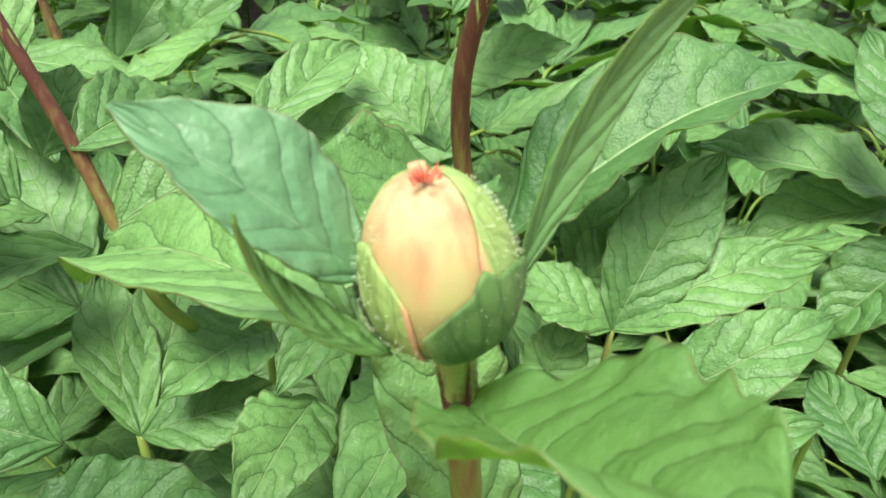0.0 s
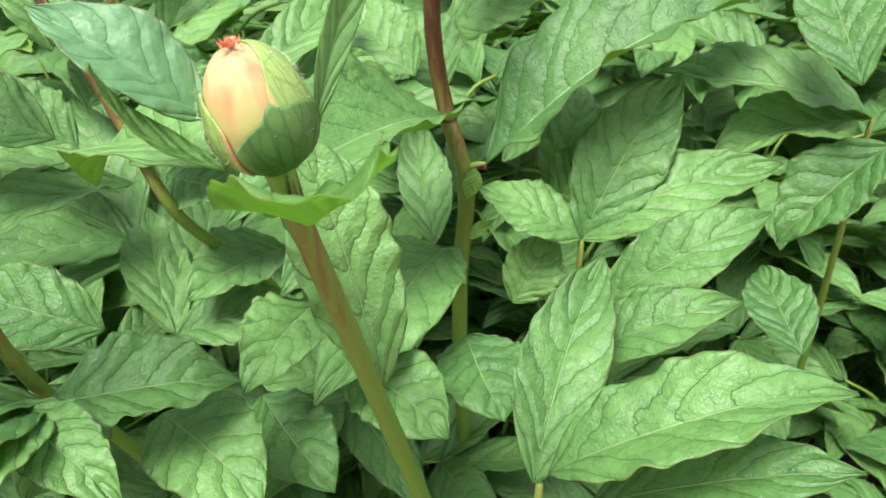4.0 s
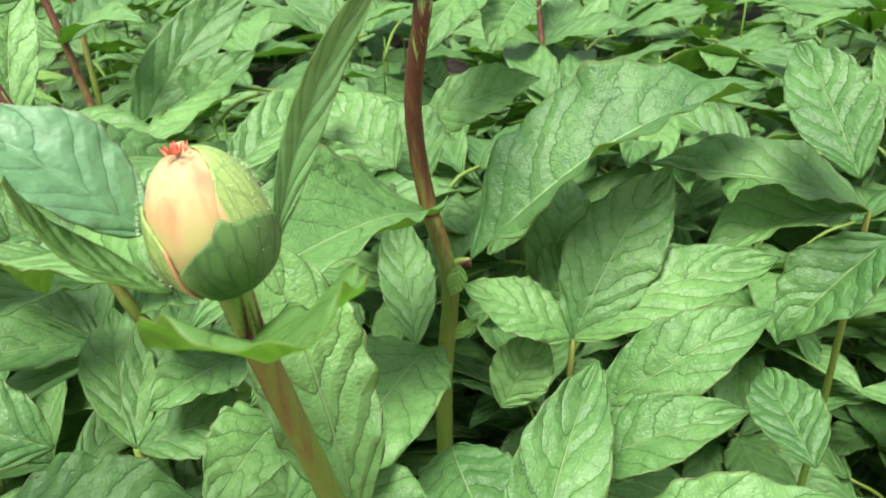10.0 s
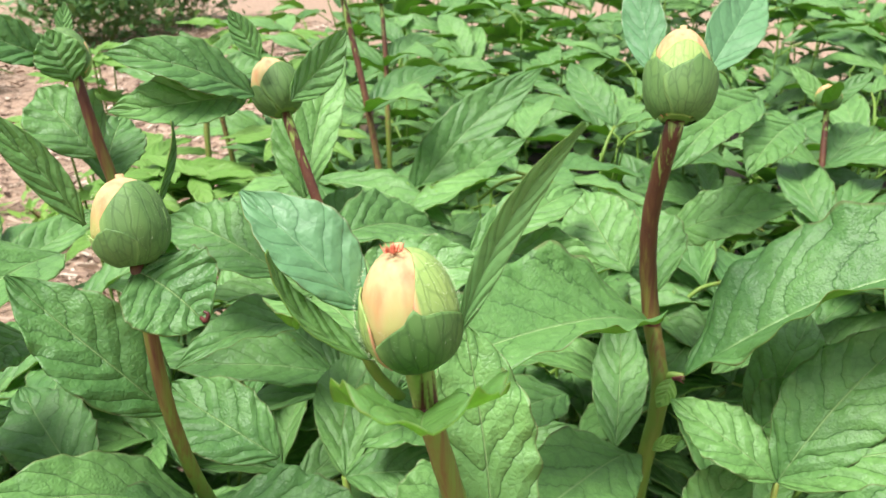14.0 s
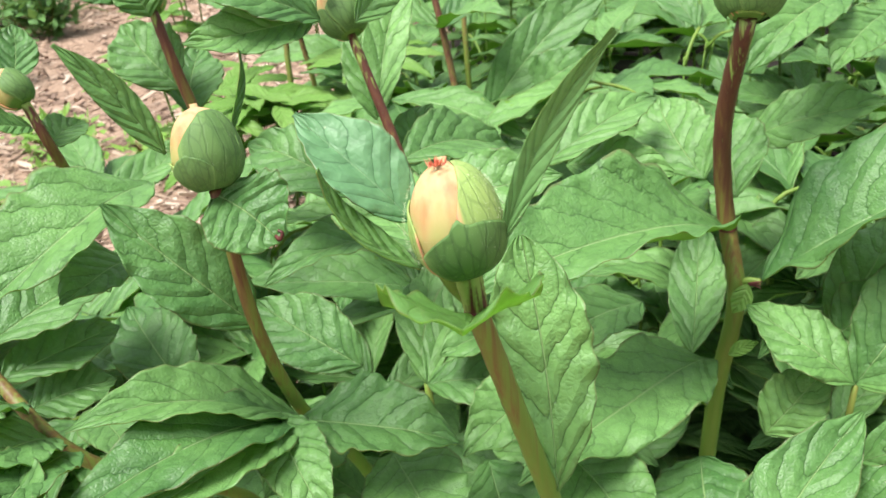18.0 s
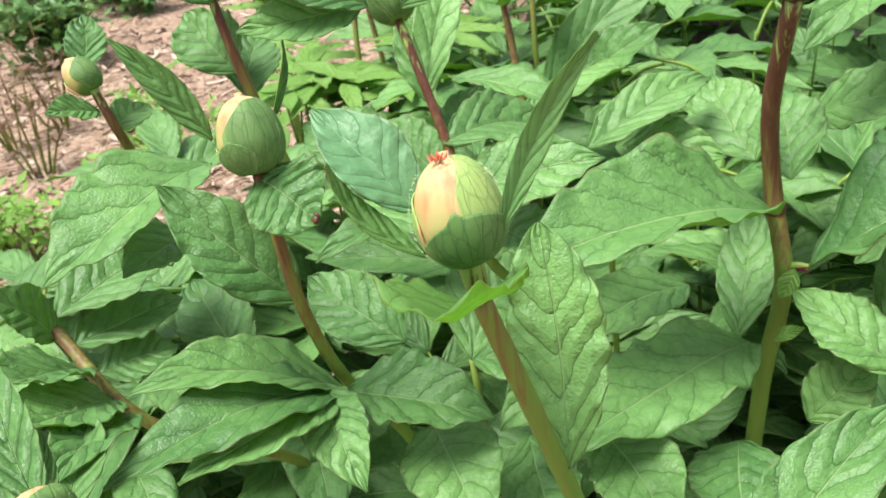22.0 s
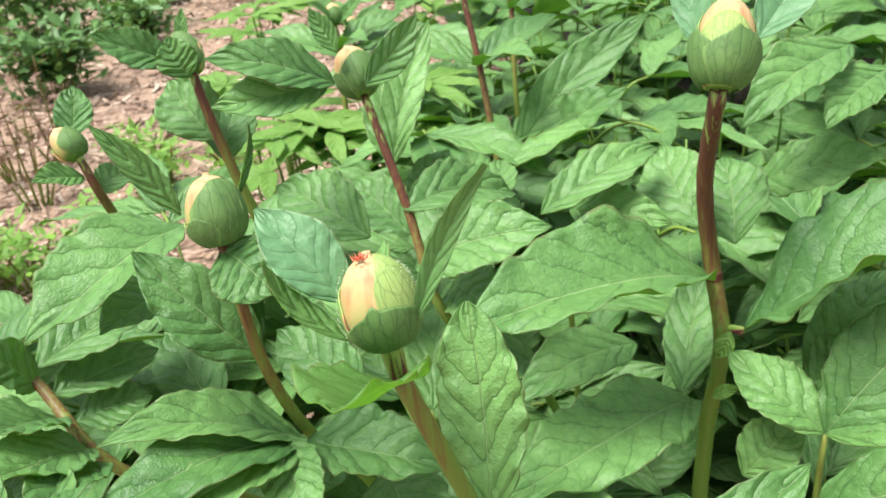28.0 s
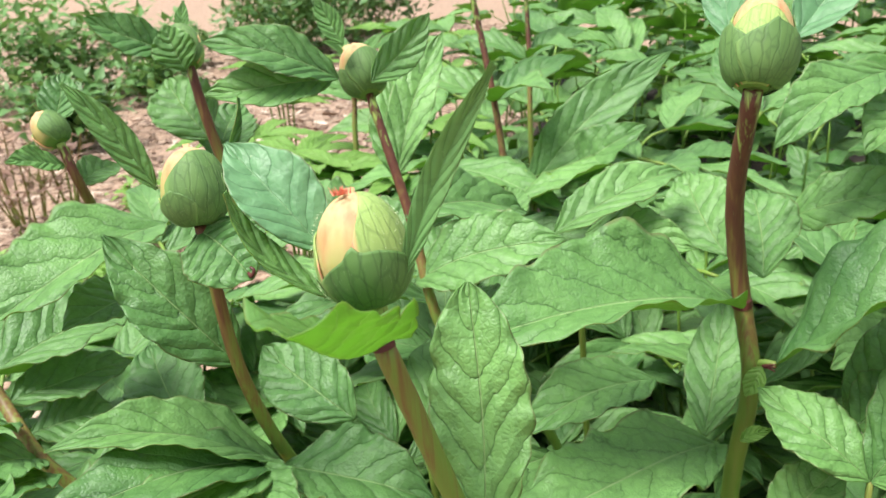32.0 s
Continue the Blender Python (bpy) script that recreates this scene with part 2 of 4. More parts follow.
def plain(name, a, b, scale, rough, bump=0.0, stretch=None, detail=4.0, spec=0.4):
    m, ns, ls, bsdf = nodes_of(name)
    obj = ns.new("ShaderNodeTexCoord").outputs["Object"]
    if stretch:
        mp = ns.new("ShaderNodeMapping")
        mp.inputs["Scale"].default_value = stretch
        ls.new(obj, mp.inputs["Vector"])
        obj = mp.outputs[0]
    fac = noise_node(ns, ls, scale, detail, obj)
    col = ramp_node(ns, ls, fac, [(0.32, a), (0.68, b)])
    ls.new(col, bsdf.inputs["Base Color"])
    bsdf.inputs["Roughness"].default_value = rough
    bsdf.inputs["Specular IOR Level"].default_value = spec
    if bump:
        bp = ns.new("ShaderNodeBump")
        bp.inputs["Strength"].default_value, bp.inputs["Distance"].default_value = 0.6, bump
        ls.new(fac, bp.inputs["Height"])
        ls.new(bp.outputs[0], bsdf.inputs["Normal"])
    return m


def petal_material():
    m, ns, ls, bsdf = nodes_of("bud_petal")
    obj = ns.new("ShaderNodeTexCoord").outputs["Object"]
    sep = ns.new("ShaderNodeSeparateXYZ")
    ls.new(ns.new("ShaderNodeUVMap").outputs[0], sep.inputs[0])
    mp = ns.new("ShaderNodeMapping")
    mp.inputs["Scale"].default_value = (1, 1, 0.3)
    ls.new(obj, mp.inputs["Vector"])
    fac = noise_node(ns, ls, 160.0, 4.0, mp.outputs[0])
    big = noise_node(ns, ls, 75.0, 2.0, mp.outputs[0])
    warm = ramp_node(ns, ls, fac, [(0.25, (0.50, 0.22, 0.11)), (0.46, (0.52, 0.37, 0.19)), (0.72, (0.49, 0.20, 0.10))])
    low = mix_node(ns, ls, big, (0.32, 0.36, 0.10), (0.48, 0.35, 0.16))
    h = math_node(ns, ls, "ADD", sep.outputs[1], math_node(ns, ls, "MULTIPLY", math_node(ns, ls, "SUBTRACT", big, 0.5), 0.5))
    col = mix_node(ns, ls, ramp_node(ns, ls, h, [(0.40, (0, 0, 0)), (0.78, (1, 1, 1))]), low, warm)
    col = mix_node(ns, ls, ramp_node(ns, ls, sep.outputs[1], [(0.10, (1, 1, 1)), (0.22, (0, 0, 0))]), col, (0.12, 0.22, 0.045))
    ls.new(col, bsdf.inputs["Base Color"])
    bsdf.inputs["Roughness"].default_value = 0.62
    bsdf.inputs["Specular IOR Level"].default_value = 0.25
    bsdf.inputs["Subsurface Weight"].default_value = 0.15
    bsdf.inputs["Subsurface Radius"].default_value = (0.003, 0.002, 0.001)
    bp = ns.new("ShaderNodeBump")
    bp.inputs["Strength"].default_value, bp.inputs["Distance"].default_value = 0.4, 0.0007
    ls.new(fac, bp.inputs["Height"])
    ls.new(bp.outputs[0], bsdf.inputs["Normal"])
    return m


def sepal_material(name, a, b, rim):
    m, ns, ls, bsdf = nodes_of(name)
    obj = ns.new("ShaderNodeTexCoord").outputs["Object"]
    sep = ns.new("ShaderNodeSeparateXYZ")
    ls.new(ns.new("ShaderNodeUVMap").outputs[0], sep.inputs[0])
    side = math_node(ns, ls, "ABSOLUTE", math_node(ns, ls, "SUBTRACT", math_node(ns, ls, "MULTIPLY", sep.outputs[0], 2.0), 1.0))
    mp = ns.new("ShaderNodeMapping")
    mp.inputs["Scale"].default_value = (1, 1, 0.35)
    ls.new(obj, mp.inputs["Vector"])
    fac = noise_node(ns, ls, 140.0, 4.0, mp.outputs[0])
    col = mix_node(ns, ls, fac, a, b)
    vor = ns.new("ShaderNodeTexVoronoi")
    vor.feature = "DISTANCE_TO_EDGE"
    vor.inputs["Scale"].default_value = 210.0
    ls.new(mp.outputs[0], vor.inputs["Vector"])
    net = math_node(ns, ls, "SUBTRACT", 1.0, math_node(ns, ls, "MULTIPLY", vor.outputs["Distance"], 12.0), True)
    rib = math_node(ns, ls, "ADD", math_node(ns, ls, "MULTIPLY", sep.outputs[0], 7.0), math_node(ns, ls, "MULTIPLY", noise_node(ns, ls, 90.0, 2.0, obj), 0.9))
    lines = math_node(ns, ls, "SUBTRACT", 1.0, math_node(ns, ls, "MULTIPLY", math_node(ns, ls, "ABSOLUTE", math_node(ns, ls, "SUBTRACT", math_node(ns, ls, "FRACT", rib), 0.5)), 9.0), True)
    col = mix_node(ns, ls, math_node(ns, ls, "MULTIPLY", lines, 0.34), col, tuple(c * 0.4 for c in a))
    col = mix_node(ns, ls, math_node(ns, ls, "MULTIPLY", net, 0.40), col, tuple(c * 0.5 for c in a))
    e = math_node(ns, ls, "MULTIPLY", math_node(ns, ls, "SUBTRACT", side, 0.86), 9.0, True)
    col = mix_node(ns, ls, math_node(ns, ls, "MULTIPLY", e, 0.9), col, rim)
    ls.new(col, bsdf.inputs["Base Color"])
    bsdf.inputs["Roughness"].default_value = 0.68
    bp = ns.new("ShaderNodeBump")
    bp.inputs["Strength"].default_value, bp.inputs["Distance"].default_value = 0.5, 0.0006
    ls.new(math_node(ns, ls, "SUBTRACT", fac, math_node(ns, ls, "MULTIPLY", lines, 0.5)), bp.inputs["Height"])
    ls.new(bp.outputs[0], bsdf.inputs["Normal"])
    return m


PETAL = petal_material()
SEPAL_DARK = sepal_material("dark_sepal", (0.050, 0.125, 0.028), (0.125, 0.230, 0.055), (0.18, 0.31, 0.09))
SEPAL_PALE = sepal_material("pale_sepal", (0.20, 0.33, 0.08), (0.34, 0.44, 0.13), (0.66, 0.30, 0.17))
TUFT = plain("red_tuft", (0.60, 0.10, 0.06), (0.78, 0.30, 0.18), 300.0, 0.5)
RED_NODE = plain("red_node", (0.06, 0.010, 0.010), (0.12, 0.03, 0.022), 200.0, 0.45)
HAIR = plain("pale_hair", (0.36, 0.44, 0.24), (0.5, 0.56, 0.36), 100.0, 0.6)


# ---- leaves ----
def outline(u, blunt=1.0):
    a, b = 0.76, 0.95 / blunt
    peak = a / (a + b)
    return (np.clip(u, 0, 1) ** a * np.clip(1 - u, 0, 1) ** b) / (peak ** a * (1 - peak) ** b)


def leaf_mesh(name, length, width, fold=0.25, droop=0.06, wave=0.05, twist=0.0, seed=0, nu=30, nv=12, mats=None, blunt=1.0, curl=-0.1):
    rng = np.random.RandomState(seed)
    u = np.linspace(0, 1, nu + 1)[:, None]
    v = np.linspace(-1, 1, nv + 1)[None, :]
    un = u + 0 * v
    vn = v + 0 * u
    ph = rng.rand(6) * 6.28
    half = np.maximum(width / 2 * outline(u, blunt), 0.0011)
    rag = 1 + 1.25 * wave * (0.4 * np.sin(27 * u + ph[0]) + 0.5 * np.sin(49 * u + ph[1])) * np.sign(vn) * 0.5 + wave * 0.3 * np.sin(47 * u + ph[2])
    y = vn * half * (1 + (rag - 1) * np.abs(vn) ** 2)
    x = un * length + 0.10 * half * np.abs(vn) * (1 - u)
    q = 5.2 + 1.6 * rng.rand() + 9.0 * max(0.0, length - 0.12)
    av = np.abs(vn)
    s = q * un - (0.55 + 0.17 * q) * av ** 1.2 + 0.4 * np.clip(vn * 4 + 0.5, 0, 1)
    s = s + 0.12 * np.sin(2.3 * s + ph[0]) + 0.07 * np.sin(5.1 * s + ph[1] + 2 * np.sign(vn)) + 0.05 * np.sin(7 * av + ph[2] + 1.3 * s)
    taper = np.minimum(1, half / (width * 0.25))
    ridge = np.abs(np.sin(np.pi * s)) ** 0.5 * (1 - 0.8 * av ** 4) * taper * np.minimum(1, av * 4)
    ridge = ridge * (0.7 + 0.6 * np.sin(7 * un + 4 * vn + ph[2]) ** 2) + 0.25 * np.sin(41 * un + 9 * vn + ph[3]) * np.sin(17 * vn + 23 * un + ph[4]) * taper
    z = droop * length * 4 * un * (1 - un) + fold * np.abs(y) * (1.15 - 0.3 * np.abs(vn)) + (0.011 * width * ridge if nu > 30 else 0)
    z = z - curl * half * np.abs(vn) ** 4 * (0.6 + 0.5 * np.sin(5 * un + ph[1]))
    ripple = np.sin(2 * np.pi * 2.3 * un + ph[3] + 1.5 * np.sign(vn)) * 0.6 + 0.30 * np.sin(2 * np.pi * 5.1 * un + ph[4] + np.sign(vn)) + 0.2 * np.sin(2 * np.pi * 9.0 * un + ph[0] - np.sign(vn))
    z = z + 1.35 * wave * width * np.abs(vn) ** 2.5 * ripple * np.minimum(1, half / (width * 0.2))
    z = z + 0.03 * length * np.sin(1.5 * np.pi * un + ph[5]) * un
    y = y + 0.04 * length * np.sin(np.pi * un) * np.sin(ph[5])
    ang = twist * un
    y, z = y * np.cos(ang) - z * np.sin(ang), y * np.sin(ang) + z * np.cos(ang)
    top = np.stack([x, y, z], -1).reshape(-1, 3)
    low = top - np.array([0, 0, 0.0005])
    verts = np.concatenate([top, low])
    n = top.shape[0]
    i, j = np.meshgrid(np.arange(nu), np.arange(nv), indexing="ij")
    a = (i * (nv + 1) + j).ravel()
    quads = np.stack([a, a + nv + 1, a + nv + 2, a + 1], -1)
    under = quads[:, ::-1] + n
    ring = [k * (nv + 1) for k in range(nu + 1)] + [nu * (nv + 1) + k for k in range(1, nv + 1)] + [k * (nv + 1) + nv for k in range(nu - 1, -1, -1)] + [k for k in range(nv - 1, 0, -1)]
    rim = [(ring[(k + 1) % len(ring)], ring[k], ring[k] + n, ring[(k + 1) % len(ring)] + n) for k in range(len(ring))]
    faces = np.concatenate([quads, under, np.array(rim)])
    slots = np.concatenate([np.zeros(len(quads)), np.ones(len(under)), np.ones(len(rim))])
    uvs = np.stack([s.ravel(), (vn.ravel() + 1) / 2], -1)
    uvs = np.concatenate([uvs, uvs])
    me = bpy.data.meshes.new(name)
    me.from_pydata(verts.tolist(), [], faces.tolist())
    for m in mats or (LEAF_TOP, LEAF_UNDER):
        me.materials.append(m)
    me.polygons.foreach_set("material_index", slots.astype(np.int32))
    layer = me.uv_layers.new(name="UVMap")
    idx = np.empty(len(me.loops), dtype=np.int32)
    me.loops.foreach_get("vertex_index", idx)
    layer.data.foreach_set("uv", uvs.astype(np.float32)[idx].ravel())
    me.polygons.foreach_set("use_smooth", np.ones(len(faces), dtype=bool))
    me.update()
    return me


LEAF_COUNT = [0]


def lay(base, tip, normal):
    """The pose whose x runs from base to tip and whose z is as near to the normal as can be."""
    base, tip, n = Vector(base), Vector(tip), Vector(normal)
    x = (tip - base).normalized()
    z = (n - x * n.dot(x)).normalized()
    y = z.cross(x)
    m = Matrix((x, y, z)).transposed().to_4x4()
    m.translation = base
    return m


def leaflet(parent, base, tip, width, k=0.5, side=0.0, fold=0.25, droop=0.06, wave=0.05, twist=0.0, name="leaf", mats=None, fine=True, label="", blunt=1.0, flip=False, curl=-0.12):
    """A leaf from base to tip. k: how far it faces up (1) or the front (0); side: turn about its own length, in degrees."""
    LEAF_COUNT[0] += 1
    base, tip = Vector(base), Vector(tip)
    mid = (base + tip) / 2
    n = (FRONT - mid).normalized() * (1 - k) + UP * k
    if flip:
        n = -n
    x = (tip - base).normalized()
    n = (n - x * n.dot(x)).normalized()
    n = Matrix.Rotation(radians(side), 3, x) @ n
    me = leaf_mesh(name, (tip - base).length, width, fold, droop, wave, twist, LEAF_COUNT[0], 64 if fine else 24, 24 if fine else 8, mats, blunt, curl)
    ob = new(name, me)
    ob.parent = parent
    ob.matrix_basis = lay(base, tip, n)
    if label:
        tagged(ob, label)
    return ob


# ---- stems ----
def spline(points, steps):
    """A smooth path through the points, evenly bent however far apart they are."""
    p = [Vector(q) for q in points]
    d = [max(1e-6, (p[k + 1] - p[k]).length) for k in range(len(p) - 1)]
    slope = [(p[k + 1] - p[k]) / d[k] for k in range(len(d))]
    tan = [slope[0]] + [(slope[k] * d[k - 1] + slope[k - 1] * d[k]) / (d[k] + d[k - 1]) for k in range(1, len(d))] + [slope[-1]]
    out = []
    for k in range(len(d)):
        for q in range(steps):
            t = q / steps
            t2, t3 = t * t, t * t * t
            out.append(p[k] * (2 * t3 - 3 * t2 + 1) + tan[k] * (d[k] * (t3 - 2 * t2 + t)) + p[k + 1] * (3 * t2 - 2 * t3) + tan[k + 1] * (d[k] * (t3 - t2)))
    return out + [p[-1]]


def stem(parent, points, r0, r1, name="stem", mat=None, steps=8, sides=10, u0=0.0, u1=1.0, label=""):
    """A tapered stem through the points, from the bottom to the top."""
    path = spline(points, steps)
    verts, faces, uv = [], [], []
    for k, p in enumerate(path):
        t = (path[min(k + 1, len(path) - 1)] - path[max(k - 1, 0)]).normalized()
        a = t.cross(Vector((0.3, 0.9, 0.2))).normalized()
        b = t.cross(a)
        f = k / (len(path) - 1)
        r = (r0 + (r1 - r0) * f) * (1 + 0.03 * math.sin(k * 2.3))
        for q in range(sides):
            w = 2 * math.pi * q / sides
            verts.append(p + (a * math.cos(w) + b * math.sin(w)) * r * (1 + 0.06 * math.cos(3 * w)))
            uv.append((u0 + (u1 - u0) * f, q / sides))
    for k in range(len(path) - 1):
        for q in range(sides):
            faces.append((k * sides + q, k * sides + (q + 1) % sides, (k + 1) * sides + (q + 1) % sides, (k + 1) * sides + q))
    faces.append(tuple(range(sides))[::-1])
    faces.append(tuple((len(path) - 1) * sides + q for q in range(sides)))
    return link_mesh(name, verts, faces, [mat or STEM], parent, label, None, uv)


# ---- buds ----
def bud_radius(h, r):
    return r * max(1e-4, (1 - abs(2 * h - 0.93) ** 2.5 if h < 0.965 else 0.02)) ** 0.5 * (1.0 - 0.34 * max(0, h - 0.42))


def shell(name, r, hgt, mid, wide, bottom, top, lift, power, mat, parent, label="", na=22, nh=18, point=0.0, at=0.0):
    """A curved sheet lying on a bud of radius r: centred at azimuth mid, wide degrees to each side, with a rounded top and a point at s = at."""
    verts, uv = [], []
    for th in (0.0, 0.0006):
        for i in range(nh + 1):
            f = i / nh
            for j in range(na + 1):
                s = 2 * j / na - 1
                crown = top - (top - bottom) * 0.42 * abs(s) ** power
                hh = bottom + (crown - bottom) * f + point * f ** 3 * 0.085 * math.exp(-((s - at) / 0.10) ** 2)
                a = radians(mid) + radians(wide) * s * (0.80 + 0.20 * math.sin(math.pi * min(1, f * 1.3) / 2))
                rr = bud_radius(hh, r) + lift + th + 0.0002 * math.sin(9 * s + 4 * f) + 0.0002 * max(abs(s), f) ** 8
                verts.append((rr * math.sin(a), -rr * math.cos(a), hh * hgt))
                uv.append(((s + 1) / 2, hh if f < 0.999 else 1.0))
    n = (na + 1) * (nh + 1)
    faces = []
    for i in range(nh):
        for j in range(na):
            a = i * (na + 1) + j
            faces.append((n + a, n + a + 1, n + a + na + 2, n + a + na + 1))
            faces.append((a + na + 1, a + na + 2, a + 1, a))
    ring = [j for j in range(na + 1)] + [(i + 1) * (na + 1) - 1 for i in range(1, nh + 1)] + [nh * (na + 1) + j for j in range(na - 1, -1, -1)] + [i * (na + 1) for i in range(nh - 1, 0, -1)]
    for q in range(len(ring)):
        a, b = ring[q], ring[(q + 1) % len(ring)]
        faces.append((a, b, b + n, a + n))
    return link_mesh(name, verts, faces, [mat], parent, label, None, uv)


def peony_bud(parent, base, top, r, sheets, tuft=True, hair=2200, seed=3):
    """A bud between base and top. sheets: azimuth, half width, bottom, top, lift, power, material, point and its place for each sheet."""
    base, top = Vector(base), Vector(top)
    hgt = (top - base).length
    verts, faces, uv = [], [], []
    na, nh = 40, 26
    for i in range(nh + 1):
        h = i / nh
        for j in range(na):
            a = 2 * math.pi * j / na
            rr = bud_radius(h, r) * (1 + 0.018 * math.sin(3 * a + 5 * h) + 0.010 * math.sin(7 * a - 3 * h))
            verts.append((rr * math.sin(a), -rr * math.cos(a), h * hgt))
            uv.append((j / na, h))
    for i in range(nh):
        for j in range(na):
            faces.append((i * na + j, i * na + (j + 1) % na, (i + 1) * na + (j + 1) % na, (i + 1) * na + j))
    faces.append(tuple(range(na))[::-1])
    faces.append(tuple(nh * na + j for j in range(na)))
    bud = link_mesh("bud", verts, faces, [PETAL], parent, "swelling cream and apricot peony bud", None, uv)
    z = (top - base).normalized()
    f = FRONT - base
    y = -(f - z * f.dot(z)).normalized()
    x = y.cross(z)
    m = Matrix((x, y, z)).transposed().to_4x4()
    m.translation = base
    bud.matrix_basis = m
    for mid, wide, lo, hi, lift, power, mat, point, at in sheets:
        shell("sepal", r, hgt, mid, wide, lo, hi, lift, power, mat, bud, "dark green downy sepal" if mat == SEPAL_DARK else "pale green sepal with a red rim", point=point, at=at)
    rng = random.Random(seed)
    if tuft:
        bm = bmesh.new()
        for k in range(34):
            a, q = rng.uniform(0, 6.28), rng.uniform(0.0, 0.0030)
            c = Vector((-0.1 * r + q * math.cos(a), -0.32 * r + q * math.sin(a), hgt * 0.965))
            d = Vector((math.cos(a) * 0.6 + rng.uniform(-0.4, 0.4), math.sin(a) * 0.6 + rng.uniform(-0.4, 0.4), rng.uniform(0.5, 1.0))).normalized()
            ln = rng.uniform(0.0018, 0.0032)
            s = d.cross(Vector((0.3, 0.5, 0.1))).normalized() * 0.00042
            w = d.cross(s).normalized() * 0.00042
            b = [bm.verts.new(c + s), bm.verts.new(c + w), bm.verts.new(c - s), bm.verts.new(c - w)]
            t1 = bm.verts.new(c + d * ln)
            for e in range(4):
                bm.faces.new((b[e], b[(e + 1) % 4], t1))
        part("petal_tuft", bm, TUFT, bud, "ragged coral red petal tips")
    if hair:
        bm = bmesh.new()
        for k in range(hair):
            a, h = rng.uniform(-1.9, 2.2), rng.uniform(0.05, 0.85)
            if -1.3 < a < 0.2 and h > 0.42 and tuft:
                continue
            rr = bud_radius(h, r) + 0.0014
            c = Vector((rr * math.sin(a), -rr * math.cos(a), h * hgt))
            out = Vector((math.sin(a), -math.cos(a), rng.uniform(-0.2, 0.6))).normalized()
            s = out.cross(Vector((rng.uniform(-1, 1), rng.uniform(-1, 1), 1))).normalized() * 0.00006
            bm.faces.new([bm.verts.new(c + s), bm.verts.new(c - s), bm.verts.new(c + out * rng.uniform(0.0005, 0.0012))])
        tagged(part("down", bm, HAIR, bud, "fine pale down on the sepals"), kind="stuff")
    return bud


# ---- ground ----
def mulch_material():
    m, ns, ls, bsdf = nodes_of("wood_chip_mulch")
    obj = ns.new("ShaderNodeTexCoord").outputs["Object"]
    big = noise_node(ns, ls, 2.2, 4.0, obj)
    mp = ns.new("ShaderNodeMapping")
    mp.inputs["Scale"].default_value = (1, 0.7, 1)
    mp.inputs["Rotation"].default_value = (0, 0, 0.6)
    ls.new(obj, mp.inputs["Vector"])
    fine = noise_node(ns, ls, 60.0, 5.0, mp.outputs[0])
    col = ramp_node(ns, ls, fine, [(0.3, (0.09, 0.06, 0.04)), (0.5, (0.31, 0.21, 0.15)), (0.7, (0.50, 0.37, 0.28))])
    col = mix_node(ns, ls, math_node(ns, ls, "MULTIPLY", big, 0.6), col, (0.32, 0.20, 0.13))
    ls.new(col, bsdf.inputs["Base Color"])
    bsdf.inputs["Roughness"].default_value = 0.9
    bp = ns.new("ShaderNodeBump")
    bp.inputs["Distance"].default_value = 0.02
    ls.new(fine, bp.inputs["Height"])
    ls.new(bp.outputs[0], bsdf.inputs["Normal"])
    return m


MULCH = mulch_material()
# soil colour kept near black: the shade under the leaves is painted in
GAP_SHADE = plain("gap_shade_soil", (0.012, 0.010, 0.008), (0.045, 0.032, 0.024), 25.0, 0.95, 0.01)
gx = np.concatenate([np.linspace(-400, -9, 6), np.linspace(-8, 8, 90), np.linspace(9, 400, 6)])
gy = np.concatenate([np.linspace(-400, -5, 6), np.linspace(-4, 12, 90), np.linspace(13, 400, 6)])
verts = [(x, y, 0.02 * noise.noise(Vector((x * 1.3, y * 1.3, 0.4))) + 0.008 * noise.noise(Vector((x * 7, y * 7, 2)))) for y in gy for x in gx]
nx = len(gx)
faces = [(j * nx + i, j * nx + i + 1, (j + 1) * nx + i + 1, (j + 1) * nx + i) for j in range(len(gy) - 1) for i in range(nx - 1)]
tagged(link_mesh("ground", verts, faces, [MULCH]), "bare bed covered with pale brown wood chip mulch", "ground", kind="structure")

# bed soil under the peonies, near black to paint shade into the leaf gaps, a low uneven mound over the mulch
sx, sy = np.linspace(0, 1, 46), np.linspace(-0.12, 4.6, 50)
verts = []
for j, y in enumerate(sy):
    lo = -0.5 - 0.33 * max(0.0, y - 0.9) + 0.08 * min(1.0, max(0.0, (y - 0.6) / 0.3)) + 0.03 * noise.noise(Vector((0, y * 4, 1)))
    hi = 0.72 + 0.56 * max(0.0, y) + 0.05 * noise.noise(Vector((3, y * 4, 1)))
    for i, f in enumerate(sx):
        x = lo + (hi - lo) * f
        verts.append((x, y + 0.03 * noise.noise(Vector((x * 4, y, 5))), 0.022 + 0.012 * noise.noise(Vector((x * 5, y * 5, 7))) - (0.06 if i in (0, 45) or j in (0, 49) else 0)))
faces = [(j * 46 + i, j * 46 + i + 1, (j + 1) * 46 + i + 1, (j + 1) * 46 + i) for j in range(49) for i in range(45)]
tagged(link_mesh("soil", verts, faces, [GAP_SHADE]), "bed soil under the peony leaves, darkened to paint in the shade of the gaps", "soil", kind="structure")

